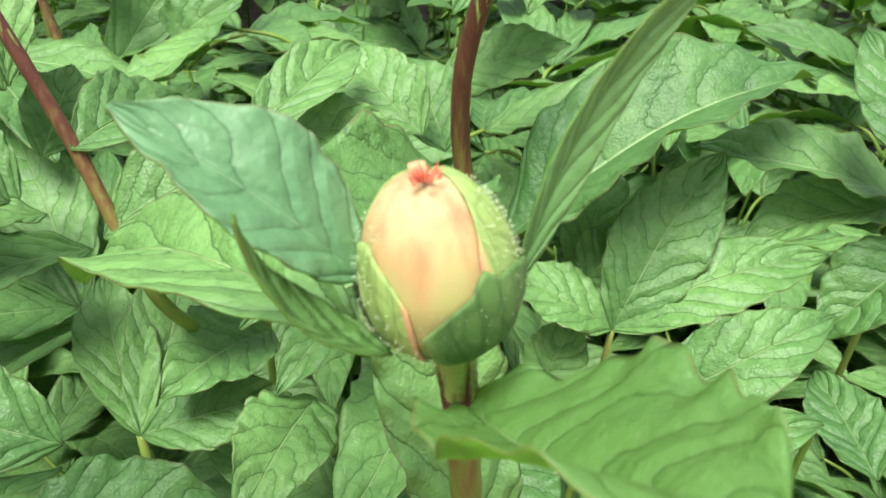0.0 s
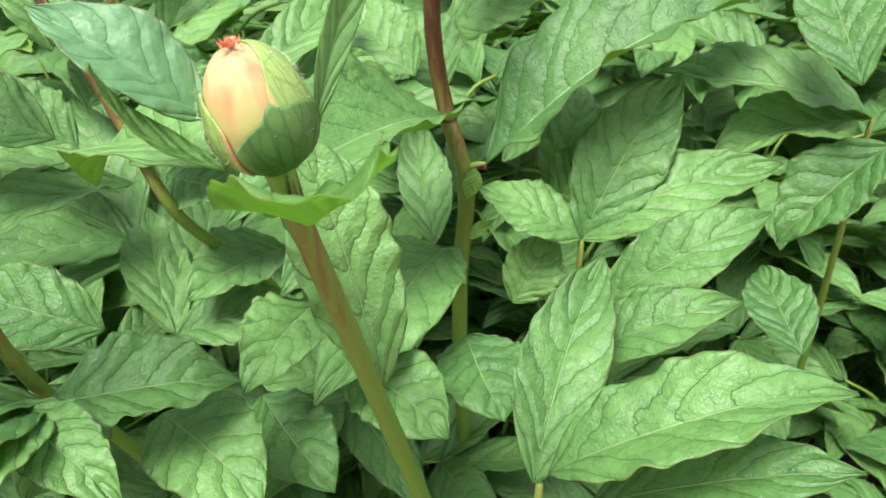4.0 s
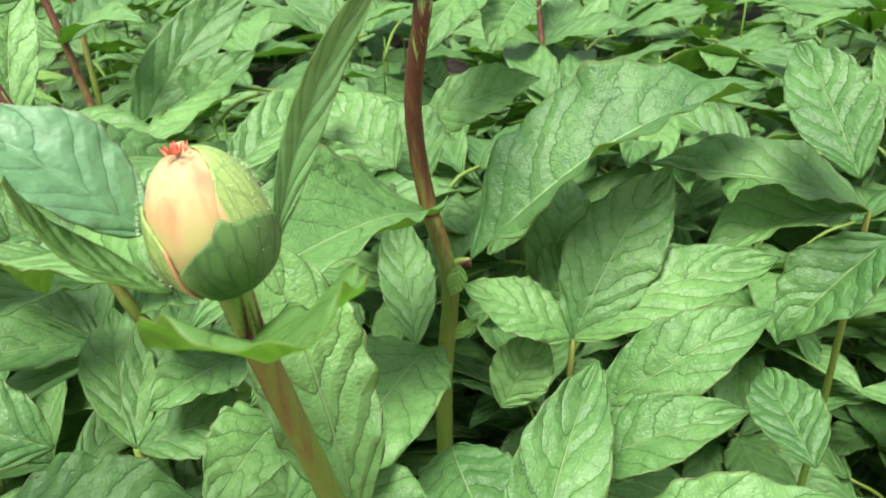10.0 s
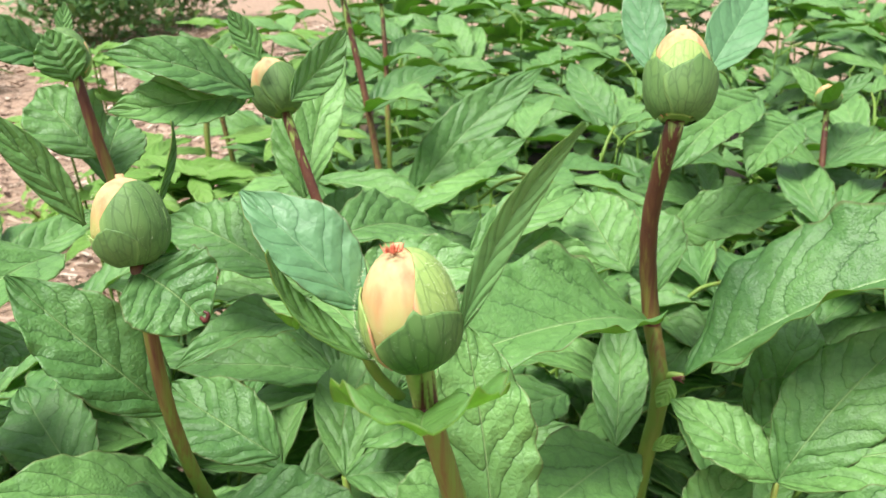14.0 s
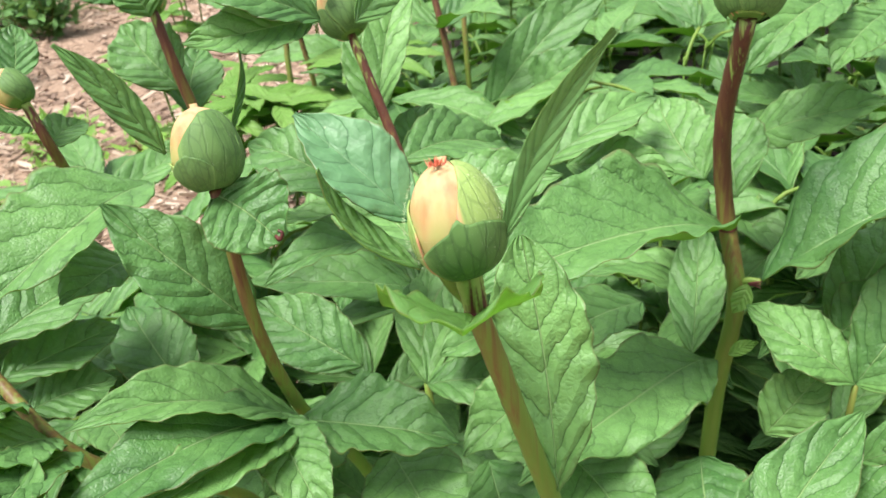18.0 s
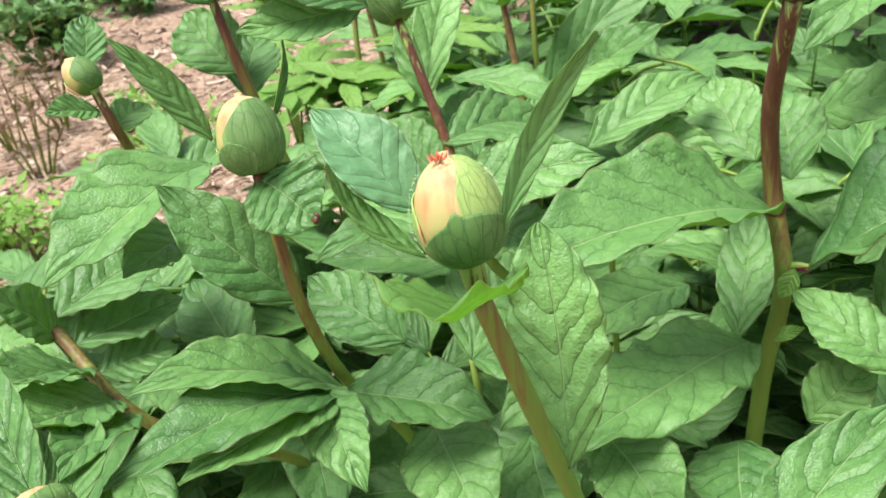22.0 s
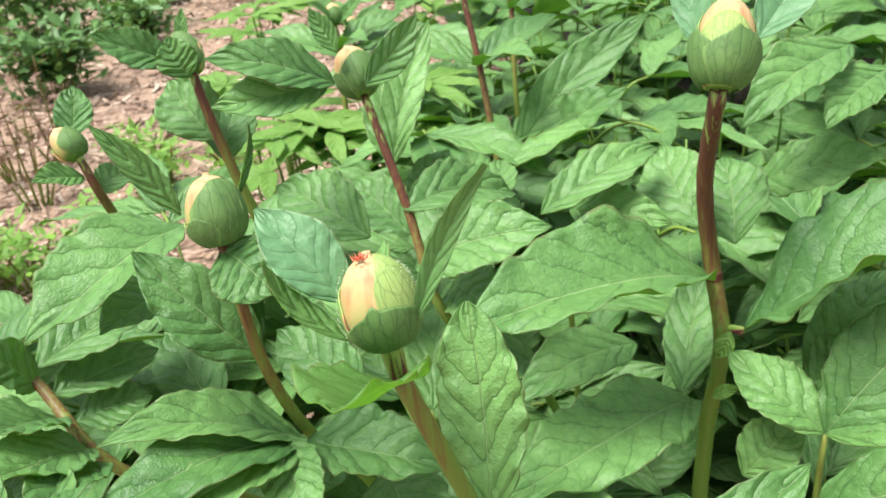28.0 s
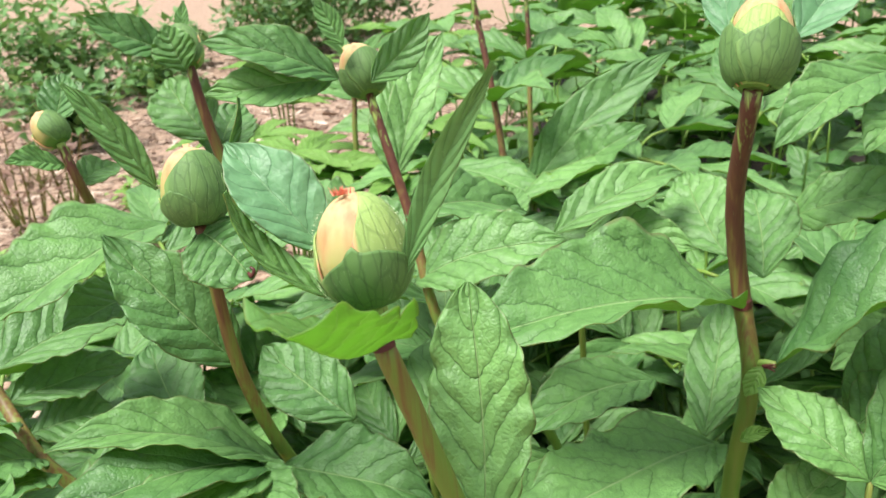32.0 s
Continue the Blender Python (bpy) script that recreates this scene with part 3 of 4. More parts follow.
# ---- main shoot: the bud nearest the path ----
main = thing("peony_shoot", "peony shoot with a fat cream bud and bluish bracts", "peony", "peony shoots")
stem(main, [(-0.0713, 0.2677, 0.4533), (-0.0969, 0.2256, 0.6171), (-0.1057, 0.2111, 0.6735), (-0.1129, 0.1992, 0.7196)], 0.0043, 0.0038, sides=16, u0=0.05, u1=0.48)
stem(main, [(-0.1129, 0.1992, 0.7196), (-0.1140, 0.1995, 0.7264), (-0.1152, 0.1998, 0.7333)], 0.0038, 0.0046, "neck", sides=16, u0=0.90, u1=1.0, label="pale green neck under the bud")
stem(main, [(-0.1127, 0.1992, 0.7188), (-0.1131, 0.1993, 0.7210)], 0.0041, 0.0040, "node", RED_NODE, sides=16, label="dark red ring at the node")
peony_bud(main, (-0.1155, 0.2000, 0.7336), (-0.1226, 0.2062, 0.7700), 0.0146, [
    (66, 62, 0.03, 0.96, 0.0003, 3.4, SEPAL_PALE, 0.0, 0),
    (-96, 44, 0.03, 0.70, -0.0001, 2.0, SEPAL_PALE, 0.0, 0),
    (170, 60, 0.03, 0.93, 0.0002, 3.0, SEPAL_PALE, 0.0, 0),
    (22, 66, 0.0, 0.50, 0.0013, 2.0, SEPAL_DARK, 1.0, -0.30),
    (-165, 60, 0.0, 0.5, 0.0013, 2.4, SEPAL_DARK, 1.0, 0)])
BR = (BRACT_TOP, LEAF_UNDER)
leaflet(main, (-0.1325, 0.2030, 0.7490), (-0.1720, 0.2100, 0.7820), 0.027, 0.35, 14, 0.42, 0.05, 0.03, name="bract", mats=BR, label="broad bluish green bract")
leaflet(main, (-0.1285, 0.1950, 0.7370), (-0.1541, 0.1850, 0.7730), 0.011, 0.2, 45, 0.35, -0.10, 0.02, name="bract", label="narrow curled bract")
leaflet(main, (-0.1330, 0.2126, 0.7301), (-0.2180, 0.3400, 0.6650), 0.042, 0.62, -10, 0.42, 0.06, 0.04, name="bract")
leaflet(main, (-0.1035, 0.2008, 0.7440), (-0.0704, 0.2023, 0.8089), 0.0092, 0.12, 16, 0.40, -0.07, 0.03, name="bract", mats=(BRACT_GREEN, PALE_TOP), label="narrow upright bract")
leaflet(main, (-0.1131, 0.1985, 0.7192), (-0.0940, 0.1300, 0.7590), 0.044, 0.92, 0, 0.55, -0.03, 0.06, name="leaf", mats=(CUP_TOP, CUP_UNDER), label="cupped leaf below the bud", blunt=1.35)
leaflet(main, (-0.0930, 0.2240, 0.6210), (-0.1160, 0.2750, 0.7080), 0.041, 0.12, 0, 0.16, 0.02, 0.07, blunt=1.35)

# ---- right hand tall shoot ----
tall = thing("peony_shoot", "tall peony shoot with a red stem and large leaves", "peony", "peony shoots")
stem(tall, [(-0.0178, 0.5100, 0.0000), (-0.0270, 0.4960, 0.4700), (-0.0205, 0.5000, 0.5600), (-0.0293, 0.5120, 0.5990), (-0.0372, 0.5060, 0.6700), (-0.0292, 0.4850, 0.7455)], 0.0064, 0.0055, sides=16, u1=0.87)
peony_bud(tall, (-0.0292, 0.4850, 0.7455), (-0.0283, 0.5180, 0.7955), 0.0185, [
    (10, 62, 0.0, 0.74, 0.0006, 2.0, SEPAL_PALE, 0.0, 0),
    (-110, 62, 0.0, 0.86, 0.0004, 2.0, SEPAL_PALE, 0.0, 0),
    (130, 62, 0.0, 0.85, 0.0008, 2.0, SEPAL_DARK, 0.0, 0),
    (-62, 60, 0.01, 0.56, 0.0026, 1.5, SEPAL_DARK, 0.5, 0.3),
    (40, 66, 0.0, 0.54, 0.0036, 1.5, SEPAL_DARK, 0.7, -0.2),
    (165, 60, 0.0, 0.60, 0.0030, 1.5, SEPAL_DARK, 0.5, 0)], tuft=False)
leaflet(tall, (-0.0452, 0.5000, 0.7700), (-0.0605, 0.5430, 0.8240), 0.026, 0.0, 0, 0.3, 0.0, 0.03, name="bract", mats=BR)
leaflet(tall, (-0.0114, 0.5170, 0.7680), (0.0236, 0.5840, 0.8150), 0.035, 0.0, 0, 0.3, 0.0, 0.03, name="bract", mats=BR)
stem(tall, [(-0.0289, 0.5115, 0.5965), (-0.0297, 0.5118, 0.6020)], 0.0066, 0.0064, "node", RED_NODE, sides=14, label="pale and dark red ring at the node")
stem(tall, [(-0.0205, 0.5000, 0.5600), (-0.0130, 0.4990, 0.5640), (-0.0050, 0.4970, 0.5650)], 0.0032, 0.0024, "petiole", sides=10, u0=0.05, u1=0.4)
leaflet(tall, (-0.0135, 0.4910, 0.5660), (-0.0215, 0.4830, 0.5470), 0.014, 0.2, 0, 0.2, 0.03, 0.04, name="stipule", mats=(PALE_TOP, LEAF_UNDER), label="small bright green stipule")
for k, tilt in enumerate((-0.5, 0.1, 0.6)):
    root = Vector((-0.0130, 0.4930, 0.5650))
    stem(tall, [root, root + Vector((0.004, -0.001, 0.001 + 0.002 * tilt)), root + Vector((0.008, -0.002, 0.001 + 0.005 * tilt))], 0.0012, 0.0004, "bud_scale", RED_NODE, 3, 6)
leaflet(tall, (-0.0222, 0.4746, 0.5179), (-0.0038, 0.4785, 0.5285), 0.010, 0.2, 0, 0.2, 0.03, 0.04, name="stipule", mats=(PALE_TOP, LEAF_UNDER))
leaflet(tall, (-0.0300, 0.5060, 0.5985), (-0.1663, 0.3529, 0.6182), 0.084, 0.72, 0, 0.46, 0.12, 0.06, curl=-0.3)
leaflet(tall, (-0.0050, 0.4970, 0.5650), (0.1947, 0.4997, 0.6751), 0.100, 0.9, 0, 0.60, 0.09, 0.06)
leaflet(tall, (-0.0371, 0.4909, 0.5013), (-0.1337, 0.3114, 0.5250), 0.070, 0.6, 0, 0.28, 0.09, 0.08)
leaflet(tall, (-0.0841, 0.5082, 0.5338), (-0.1534, 0.4128, 0.5335), 0.050, 0.6, 0, 0.28, 0.08, 0.05)
leaflet(tall, (-0.0462, 0.4919, 0.5038), (-0.0485, 0.5981, 0.5590), 0.042, 0.1, 0, 0.2, 0.03, 0.05)

# ---- left shoot ----
left = thing("peony_shoot", "leaning peony shoot with a closed green bud", "peony", "peony shoots")
stem(left, [(-0.1654, 0.4319, 0.0000), (-0.2712, 0.3816, 0.4585), (-0.2750, 0.3310, 0.5464), (-0.2705, 0.2995, 0.6276), (-0.2685, 0.2897, 0.7144)], 0.0052, 0.0032, sides=14, u0=-0.1, u1=0.64)
peony_bud(left, (-0.2685, 0.2897, 0.7144), (-0.2771, 0.3004, 0.7530), 0.0162, [
    (38, 78, 0.0, 0.90, 0.0010, 2.6, SEPAL_DARK, 0.2, -0.4),
    (125, 62, 0.0, 0.93, 0.0006, 2.0, SEPAL_DARK, 0.0, 0),
    (-30, 40, 0.0, 0.42, 0.0012, 2.0, SEPAL_DARK, 0.3, 0),
    (-90, 50, 0.0, 0.40, 0.0004, 2.0, SEPAL_PALE, 0.0, 0),
    (-165, 50, 0.0, 0.7, 0.0008, 2.0, SEPAL_DARK, 0.0, 0)], tuft=False, hair=1300)
leaflet(left, (-0.2700, 0.2896, 0.7116), (-0.2299, 0.2771, 0.6952), 0.046, 0.25, 0, 0.20, 0.06, 0.05, blunt=1.3, label="heart shaped leaf with a bitten tip")
root = Vector((-0.2323, 0.2783, 0.6956))
stem(left, [root + Vector((-0.001, 0.001, 0.001)), root + Vector((0.002, -0.001, 0.001)), root + Vector((0.003, 0.0, 0.004)), root + Vector((0.001, 0.0, 0.005))], 0.0013, 0.0006, "withered_tip", RED_NODE, 4, 6)
leaflet(left, (-0.2877, 0.2855, 0.7334), (-0.3229, 0.2739, 0.7881), 0.0160, 0.2, 0, 0.3, 0.03, 0.03, name="bract")
leaflet(left, (-0.2671, 0.3098, 0.7346), (-0.2691, 0.3352, 0.7693), 0.007, 0.0, 60, 0.4, 0.02, 0.02, name="bract")
leaflet(left, (-0.2706, 0.3001, 0.6284), (-0.3379, 0.2884, 0.7037), 0.046, 0.35, 0, 0.3, 0.05, 0.05)
leaflet(left, (-0.2696, 0.3206, 0.5479), (-0.3447, 0.2246, 0.6034), 0.044, 0.75, 0, 0.40, 0.10, 0.05)
leaflet(left, (-0.2696, 0.3206, 0.5479), (-0.3273, 0.1822, 0.5863), 0.052, 0.75, 0, 0.32, 0.10, 0.05)
leaflet(left, (-0.2699, 0.3194, 0.5470), (-0.2962, 0.1991, 0.5753), 0.044, 0.7, 0, 0.3, 0.10, 0.05)
leaflet(left, (-0.2699, 0.3194, 0.5470), (-0.1730, 0.3328, 0.5339), 0.056, 0.75, 0, 0.42, 0.10, 0.06)
leaflet(left, (-0.2777, 0.3091, 0.5601), (-0.2210, 0.2544, 0.5381), 0.040, 0.5, 0, 0.28, 0.08, 0.05)
leaflet(left, (-0.2515, 0.3748, 0.5492), (-0.3362, 0.3947, 0.5801), 0.052, 0.35, 0, 0.22, 0.05, 0.04)

# ---- leaves between and below the front shoots, each spray one shoot of its own ----
def spray(label="leafy peony shoot without a bud"):
    return thing("peony_shoot", label, "peony", "peony shoots")


def foot(p, dx=0.0, dy=0.06):
    return (p[0] + dx, p[1] + dy, 0.0)


right = spray("peony shoot with long pointed leaflets in fans of three")
hub = (0.2600, 0.4600, 0.5900)
stem(right, [foot(hub, 0.03), (hub[0] + 0.015, hub[1] + 0.02, 0.4), hub], 0.004, 0.002, u1=0.35)
leaflet(right, hub, (0.1273, 0.5200, 0.6150), 0.066, 0.85, 0, 0.45, 0.08, 0.05)
leaflet(right, hub, (0.1500, 0.4800, 0.5560), 0.058, 0.85, 0, 0.5, 0.08, 0.05)
leaflet(right, (0.2500, 0.4220, 0.5900), (0.1850, 0.4180, 0.5230), 0.058, 0.75, 0, 0.45, 0.08, 0.05)
leaflet(right, (0.2061, 0.4043, 0.6429), (0.2117, 0.4966, 0.6958), 0.050, 0.2, 0, 0.3, 0.06, 0.05)

fan = spray("peony shoot with broad leaflets spreading from one node")
hub = (0.0518, 0.4407, 0.5296)
stem(fan, [foot(hub), (hub[0], hub[1] + 0.02, 0.3), hub], 0.004, 0.002, u1=0.35)
leaflet(fan, hub, (0.1301, 0.4886, 0.6245), 0.062, 0.2, 0, 0.2, 0.05, 0.05)
leaflet(fan, hub, (0.1855, 0.4354, 0.5783), 0.052, 0.5, 0, 0.2, 0.08, 0.05)
leaflet(fan, (0.0483, 0.3819, 0.5192), (0.1493, 0.3774, 0.5782), 0.050, 0.5, 0, 0.22, 0.12, 0.04)
leaflet(fan, hub, (-0.0138, 0.4758, 0.5597), 0.044, 0.6, 0, 0.25, 0.10, 0.05)
leaflet(fan, (0.0037, 0.4417, 0.4798), (0.0390, 0.4653, 0.5235), 0.042, 0.25, 0, 0.2, 0.05, 0.05)
leaflet(fan, (0.1438, 0.3076, 0.5250), (0.1494, 0.3769, 0.5400), 0.040, 0.3, 0, 0.3, 0.05, 0.05)

low = spray("low peony shoot with large glossy leaflets")
hub = (-0.0205, 0.2577, 0.5070)
stem(low, [foot(hub), (hub[0], hub[1] + 0.03, 0.25), hub], 0.004, 0.002, u1=0.35)
leaflet(low, (-0.0233, 0.2590, 0.5074), (0.0412, 0.3651, 0.5675), 0.048, 0.15, 0, 0.35, 0.06, 0.05)
leaflet(low, (-0.0161, 0.2579, 0.5148), (0.1180, 0.2282, 0.5747), 0.056, 0.85, 0, 0.45, 0.13, 0.06)
leaflet(low, (0.0222, 0.3360, 0.5194), (0.1075, 0.3181, 0.5593), 0.042, 0.6, 0, 0.25, 0.13, 0.04)
leaflet(low, (0.0053, 0.2526, 0.4898), (0.1161, 0.2055, 0.5468), 0.046, 0.7, 0, 0.3, 0.10, 0.05)
leaflet(low, (-0.1131, 0.3676, 0.5038), (-0.0617, 0.3045, 0.4981), 0.055, 0.4, 0, 0.25, 0.05, 0.05)
leaflet(low, (-0.0366, 0.4029, 0.4876), (-0.0238, 0.3326, 0.4748), 0.060, 0.4, 0, 0.2, 0.05, 0.05)

middle = spray("peony shoot with upright leaflets round one node")
hub = (-0.2302, 0.4300, 0.4953)
stem(middle, [foot(hub), (hub[0], hub[1] + 0.03, 0.2), hub], 0.0042, 0.0028, u1=0.3)
leaflet(middle, hub, (-0.2575, 0.5384, 0.5369), 0.046, 0.2, 0, 0.3, 0.05, 0.05)
leaflet(middle, hub, (-0.2133, 0.5698, 0.5319), 0.054, 0.25, 0, 0.28, 0.06, 0.05)
leaflet(middle, (-0.1544, 0.4802, 0.5234), (-0.2149, 0.4221, 0.5272), 0.056, 0.65, 0, 0.38, 0.08, 0.05)
leaflet(middle, hub, (-0.1456, 0.4419, 0.5025), 0.044, 0.5, 0, 0.25, 0.07, 0.05)
leaflet(middle, (-0.1323, 0.4264, 0.5136), (-0.1749, 0.3440, 0.5165), 0.052, 0.5, 0, 0.3, 0.07, 0.06)
leaflet(middle, (-0.2523, 0.5027, 0.5763), (-0.3316, 0.4022, 0.5875), 0.046, 0.78, 0, 0.42, 0.08, 0.05)
leaflet(middle, (-0.2777, 0.5242, 0.5888), (-0.3532, 0.4632, 0.6035), 0.040, 0.9, 0, 0.30, 0.06, 0.05)
leaflet(middle, (-0.3039, 0.5677, 0.5774), (-0.3776, 0.5993, 0.6128), 0.056, 0.4, 0, 0.3, 0.06, 0.05)
leaflet(middle, (-0.2240, 0.3451, 0.5065), (-0.1640, 0.2775, 0.5001), 0.064, 0.55, 0, 0.2, 0.05, 0.05)
leaflet(middle, (-0.2690, 0.3578, 0.5076), (-0.2810, 0.2842, 0.5169), 0.052, 0.5, 0, 0.25, 0.05, 0.05)
leaflet(middle, (-0.1772, 0.3978, 0.4616), (-0.1316, 0.3229, 0.4432), 0.056, 0.4, 0, 0.2, 0.05, 0.05)
leaflet(middle, (-0.1134, 0.4103, 0.4401), (-0.1997, 0.4475, 0.4603), 0.050, 0.5, 0, 0.2, 0.05, 0.05)

# ---- shoots with buds further back ----
back = thing("peony_shoot", "peony shoot with a small round bud and long side leaves", "peony", "peony shoots")
stem(back, [(-0.1500, 0.6063, 0.0000), (-0.1780, 0.5563, 0.4300), (-0.1950, 0.4750, 0.5300), (-0.2103, 0.4302, 0.5933), (-0.2374, 0.4489, 0.6664), (-0.2702, 0.4690, 0.7430)], 0.0046, 0.0032, u0=-0.5, u1=0.90)
peony_bud(back, (-0.2702, 0.4690, 0.7430), (-0.2890, 0.4860, 0.7740), 0.0155, [
    (40, 70, 0.0, 0.72, 0.0008, 2.0, SEPAL_DARK, 0.2, 0),
    (-60, 40, 0.0, 0.5, 0.0006, 2.0, SEPAL_DARK, 0.0, 0),
    (160, 80, 0.0, 0.9, 0.0006, 2.0, SEPAL_PALE, 0.0, 0)], tuft=False, hair=0)
leaflet(back, (-0.2819, 0.4519, 0.7569), (-0.3431, 0.3983, 0.7903), 0.038, 0.5, 0, 0.3, 0.06, 0.04, name="bract")
leaflet(back, (-0.2879, 0.4541, 0.7562), (-0.3416, 0.3904, 0.7577), 0.038, 0.4, 0, 0.3, 0.08, 0.04)
leaflet(back, (-0.2607, 0.4573, 0.7535), (-0.2407, 0.5106, 0.7904), 0.026, 0.1, 20, 0.35, -0.06, 0.03, name="bract")
leaflet(back, (-0.2772, 0.4542, 0.7780), (-0.2974, 0.4598, 0.8067), 0.016, 0.1, 0, 0.35, 0.0, 0.03, name="bract")
leaflet(back, (-0.2374, 0.4440, 0.6664), (-0.1869, 0.5389, 0.6400), 0.050, 0.5, 0, 0.35, 0.10, 0.05)
leaflet(back, (-0.2757, 0.5064, 0.6745), (-0.2762, 0.6025, 0.7653), 0.034, 0.1, 0, 0.4, 0.05, 0.05)
leaflet(back, (-0.2805, 0.5137, 0.6692), (-0.3075, 0.5675, 0.7372), 0.034, 0.1, 0, 0.3, 0.05, 0.05)
leaflet(back, (-0.2689, 0.4433, 0.6412), (-0.3655, 0.4698, 0.6678), 0.055, 0.4, 0, 0.3, 0.06, 0.05)
leaflet(back, (-0.2284, 0.4314, 0.6254), (-0.1322, 0.4608, 0.6538), 0.056, 0.5, 0, 0.25, 0.08, 0.05)
leaflet(back, (-0.2752, 0.5302, 0.6226), (-0.2593, 0.5776, 0.6592), 0.040, 0.2, 0, 0.25, 0.05, 0.05)

far_left = thing("peony_shoot", "peony shoot with a closed bud beside the bare bed", "peony", "peony shoots")
stem(far_left, [(-0.3703, 0.4481, 0.6322), (-0.3804, 0.4409, 0.6905), (-0.3898, 0.4385, 0.7406), (-0.3960, 0.4410, 0.7668)], 0.0046, 0.0032, u0=0.2, u1=0.92)
peony_bud(far_left, (-0.3960, 0.4410, 0.7668), (-0.4153, 0.4576, 0.7939), 0.0120, [
    (0, 80, 0.0, 0.85, 0.0008, 2.0, SEPAL_DARK, 0.2, 0),
    (120, 60, 0.0, 0.8, 0.0006, 2.0, SEPAL_PALE, 0.0, 0),
    (-130, 60, 0.0, 0.9, 0.0006, 2.0, SEPAL_DARK, 0.0, 0)], tuft=False, hair=0)
leaflet(far_left, (-0.4061, 0.4349, 0.7775), (-0.4381, 0.3961, 0.8063), 0.030, 0.4, 0, 0.3, 0.06, 0.04, name="bract")
leaflet(far_left, (-0.3913, 0.4314, 0.7660), (-0.4012, 0.4301, 0.7969), 0.030, 0.1, 0, 0.35, 0.06, 0.04, name="bract")
leaflet(far_left, (-0.4058, 0.4507, 0.7861), (-0.4118, 0.4635, 0.8092), 0.010, 0.1, 0, 0.35, 0.0, 0.03, name="bract")
leaflet(far_left, (-0.3908, 0.4422, 0.7149), (-0.4430, 0.4635, 0.7525), 0.050, 0.2, 0, 0.3, 0.06, 0.05)
leaflet(far_left, (-0.3918, 0.4470, 0.6946), (-0.4134, 0.5077, 0.7259), 0.045, 0.2, 0, 0.25, 0.06, 0.05)
leaflet(far_left, (-0.3801, 0.3765, 0.6746), (-0.3977, 0.2419, 0.6575), 0.072, 0.75, 0, 0.4, 0.10, 0.05)
leaflet(far_left, (-0.3842, 0.3477, 0.6345), (-0.3775, 0.2787, 0.6455), 0.044, 0.6, 0, 0.3, 0.08, 0.05)

small = thing("peony_shoot", "small peony shoot with a pale unopened bud", "peony", "peony shoots")
stem(small, [(-0.4311, 0.3713, 0.6496), (-0.4272, 0.3612, 0.6801), (-0.4259, 0.3498, 0.7175), (-0.4317, 0.3505, 0.7343)], 0.0038, 0.0028)
peony_bud(small, (-0.4317, 0.3505, 0.7343), (-0.4494, 0.3530, 0.7530), 0.0105, [
    (60, 80, 0.0, 0.8, 0.0008, 2.0, SEPAL_DARK, 0.2, 0),
    (-130, 60, 0.0, 0.7, 0.0006, 2.0, SEPAL_PALE, 0.0, 0)], tuft=False, hair=0)
leaflet(small, (-0.4432, 0.3566, 0.7430), (-0.4630, 0.3904, 0.7720), 0.026, 0.1, 0, 0.3, 0.0, 0.04, name="bract")
leaflet(small, (-0.4291, 0.3474, 0.7204), (-0.4352, 0.3119, 0.7314), 0.022, 0.5, 0, 0.3, 0.06, 0.04)
leaflet(small, (-0.4303, 0.3546, 0.7047), (-0.4360, 0.3962, 0.7073), 0.026, 0.4, 0, 0.3, 0.06, 0.04)

edge = thing("peony_shoot", "leaning red stem with broad leaves at the bed's edge", "peony", "peony shoots")
stem(edge, [(-0.2702, 0.3034, 0.0000), (-0.3400, 0.3500, 0.4300), (-0.3813, 0.2472, 0.5724), (-0.4371, 0.2628, 0.6076), (-0.4997, 0.2714, 0.6385), (-0.5297, 0.2813, 0.6638)], 0.0044, 0.0034, u0=0.20, u1=0.76)
leaflet(edge, (-0.4527, 0.2775, 0.6045), (-0.4336, 0.3772, 0.6023), 0.066, 0.65, 0, 0.4, 0.10, 0.05)
leaflet(edge, (-0.4425, 0.2743, 0.5852), (-0.4135, 0.3475, 0.5785), 0.044, 0.6, 0, 0.25, 0.06, 0.05)
leaflet(edge, (-0.4293, 0.2731, 0.5647), (-0.3973, 0.3165, 0.5631), 0.044, 0.6, 0, 0.25, 0.06, 0.05)
leaflet(edge, (-0.4352, 0.2614, 0.6030), (-0.4422, 0.2305, 0.6531), 0.034, 0.5, 0, 0.3, 0.06, 0.05)
leaflet(edge, (-0.4077, 0.2503, 0.5920), (-0.3888, 0.1865, 0.6303), 0.048, 0.6, 0, 0.3, 0.06, 0.05)
leaflet(edge, (-0.3841, 0.2465, 0.5755), (-0.3672, 0.1662, 0.6222), 0.050, 0.6, 0, 0.3, 0.06, 0.05)
leaflet(edge, (-0.3625, 0.2377, 0.5771), (-0.3295, 0.1619, 0.6047), 0.040, 0.5, 0, 0.3, 0.06, 0.05)
leaflet(edge, (-0.3712, 0.3461, 0.5255), (-0.4501, 0.3961, 0.5625), 0.056, 0.3, 0, 0.25, 0.05, 0.05)

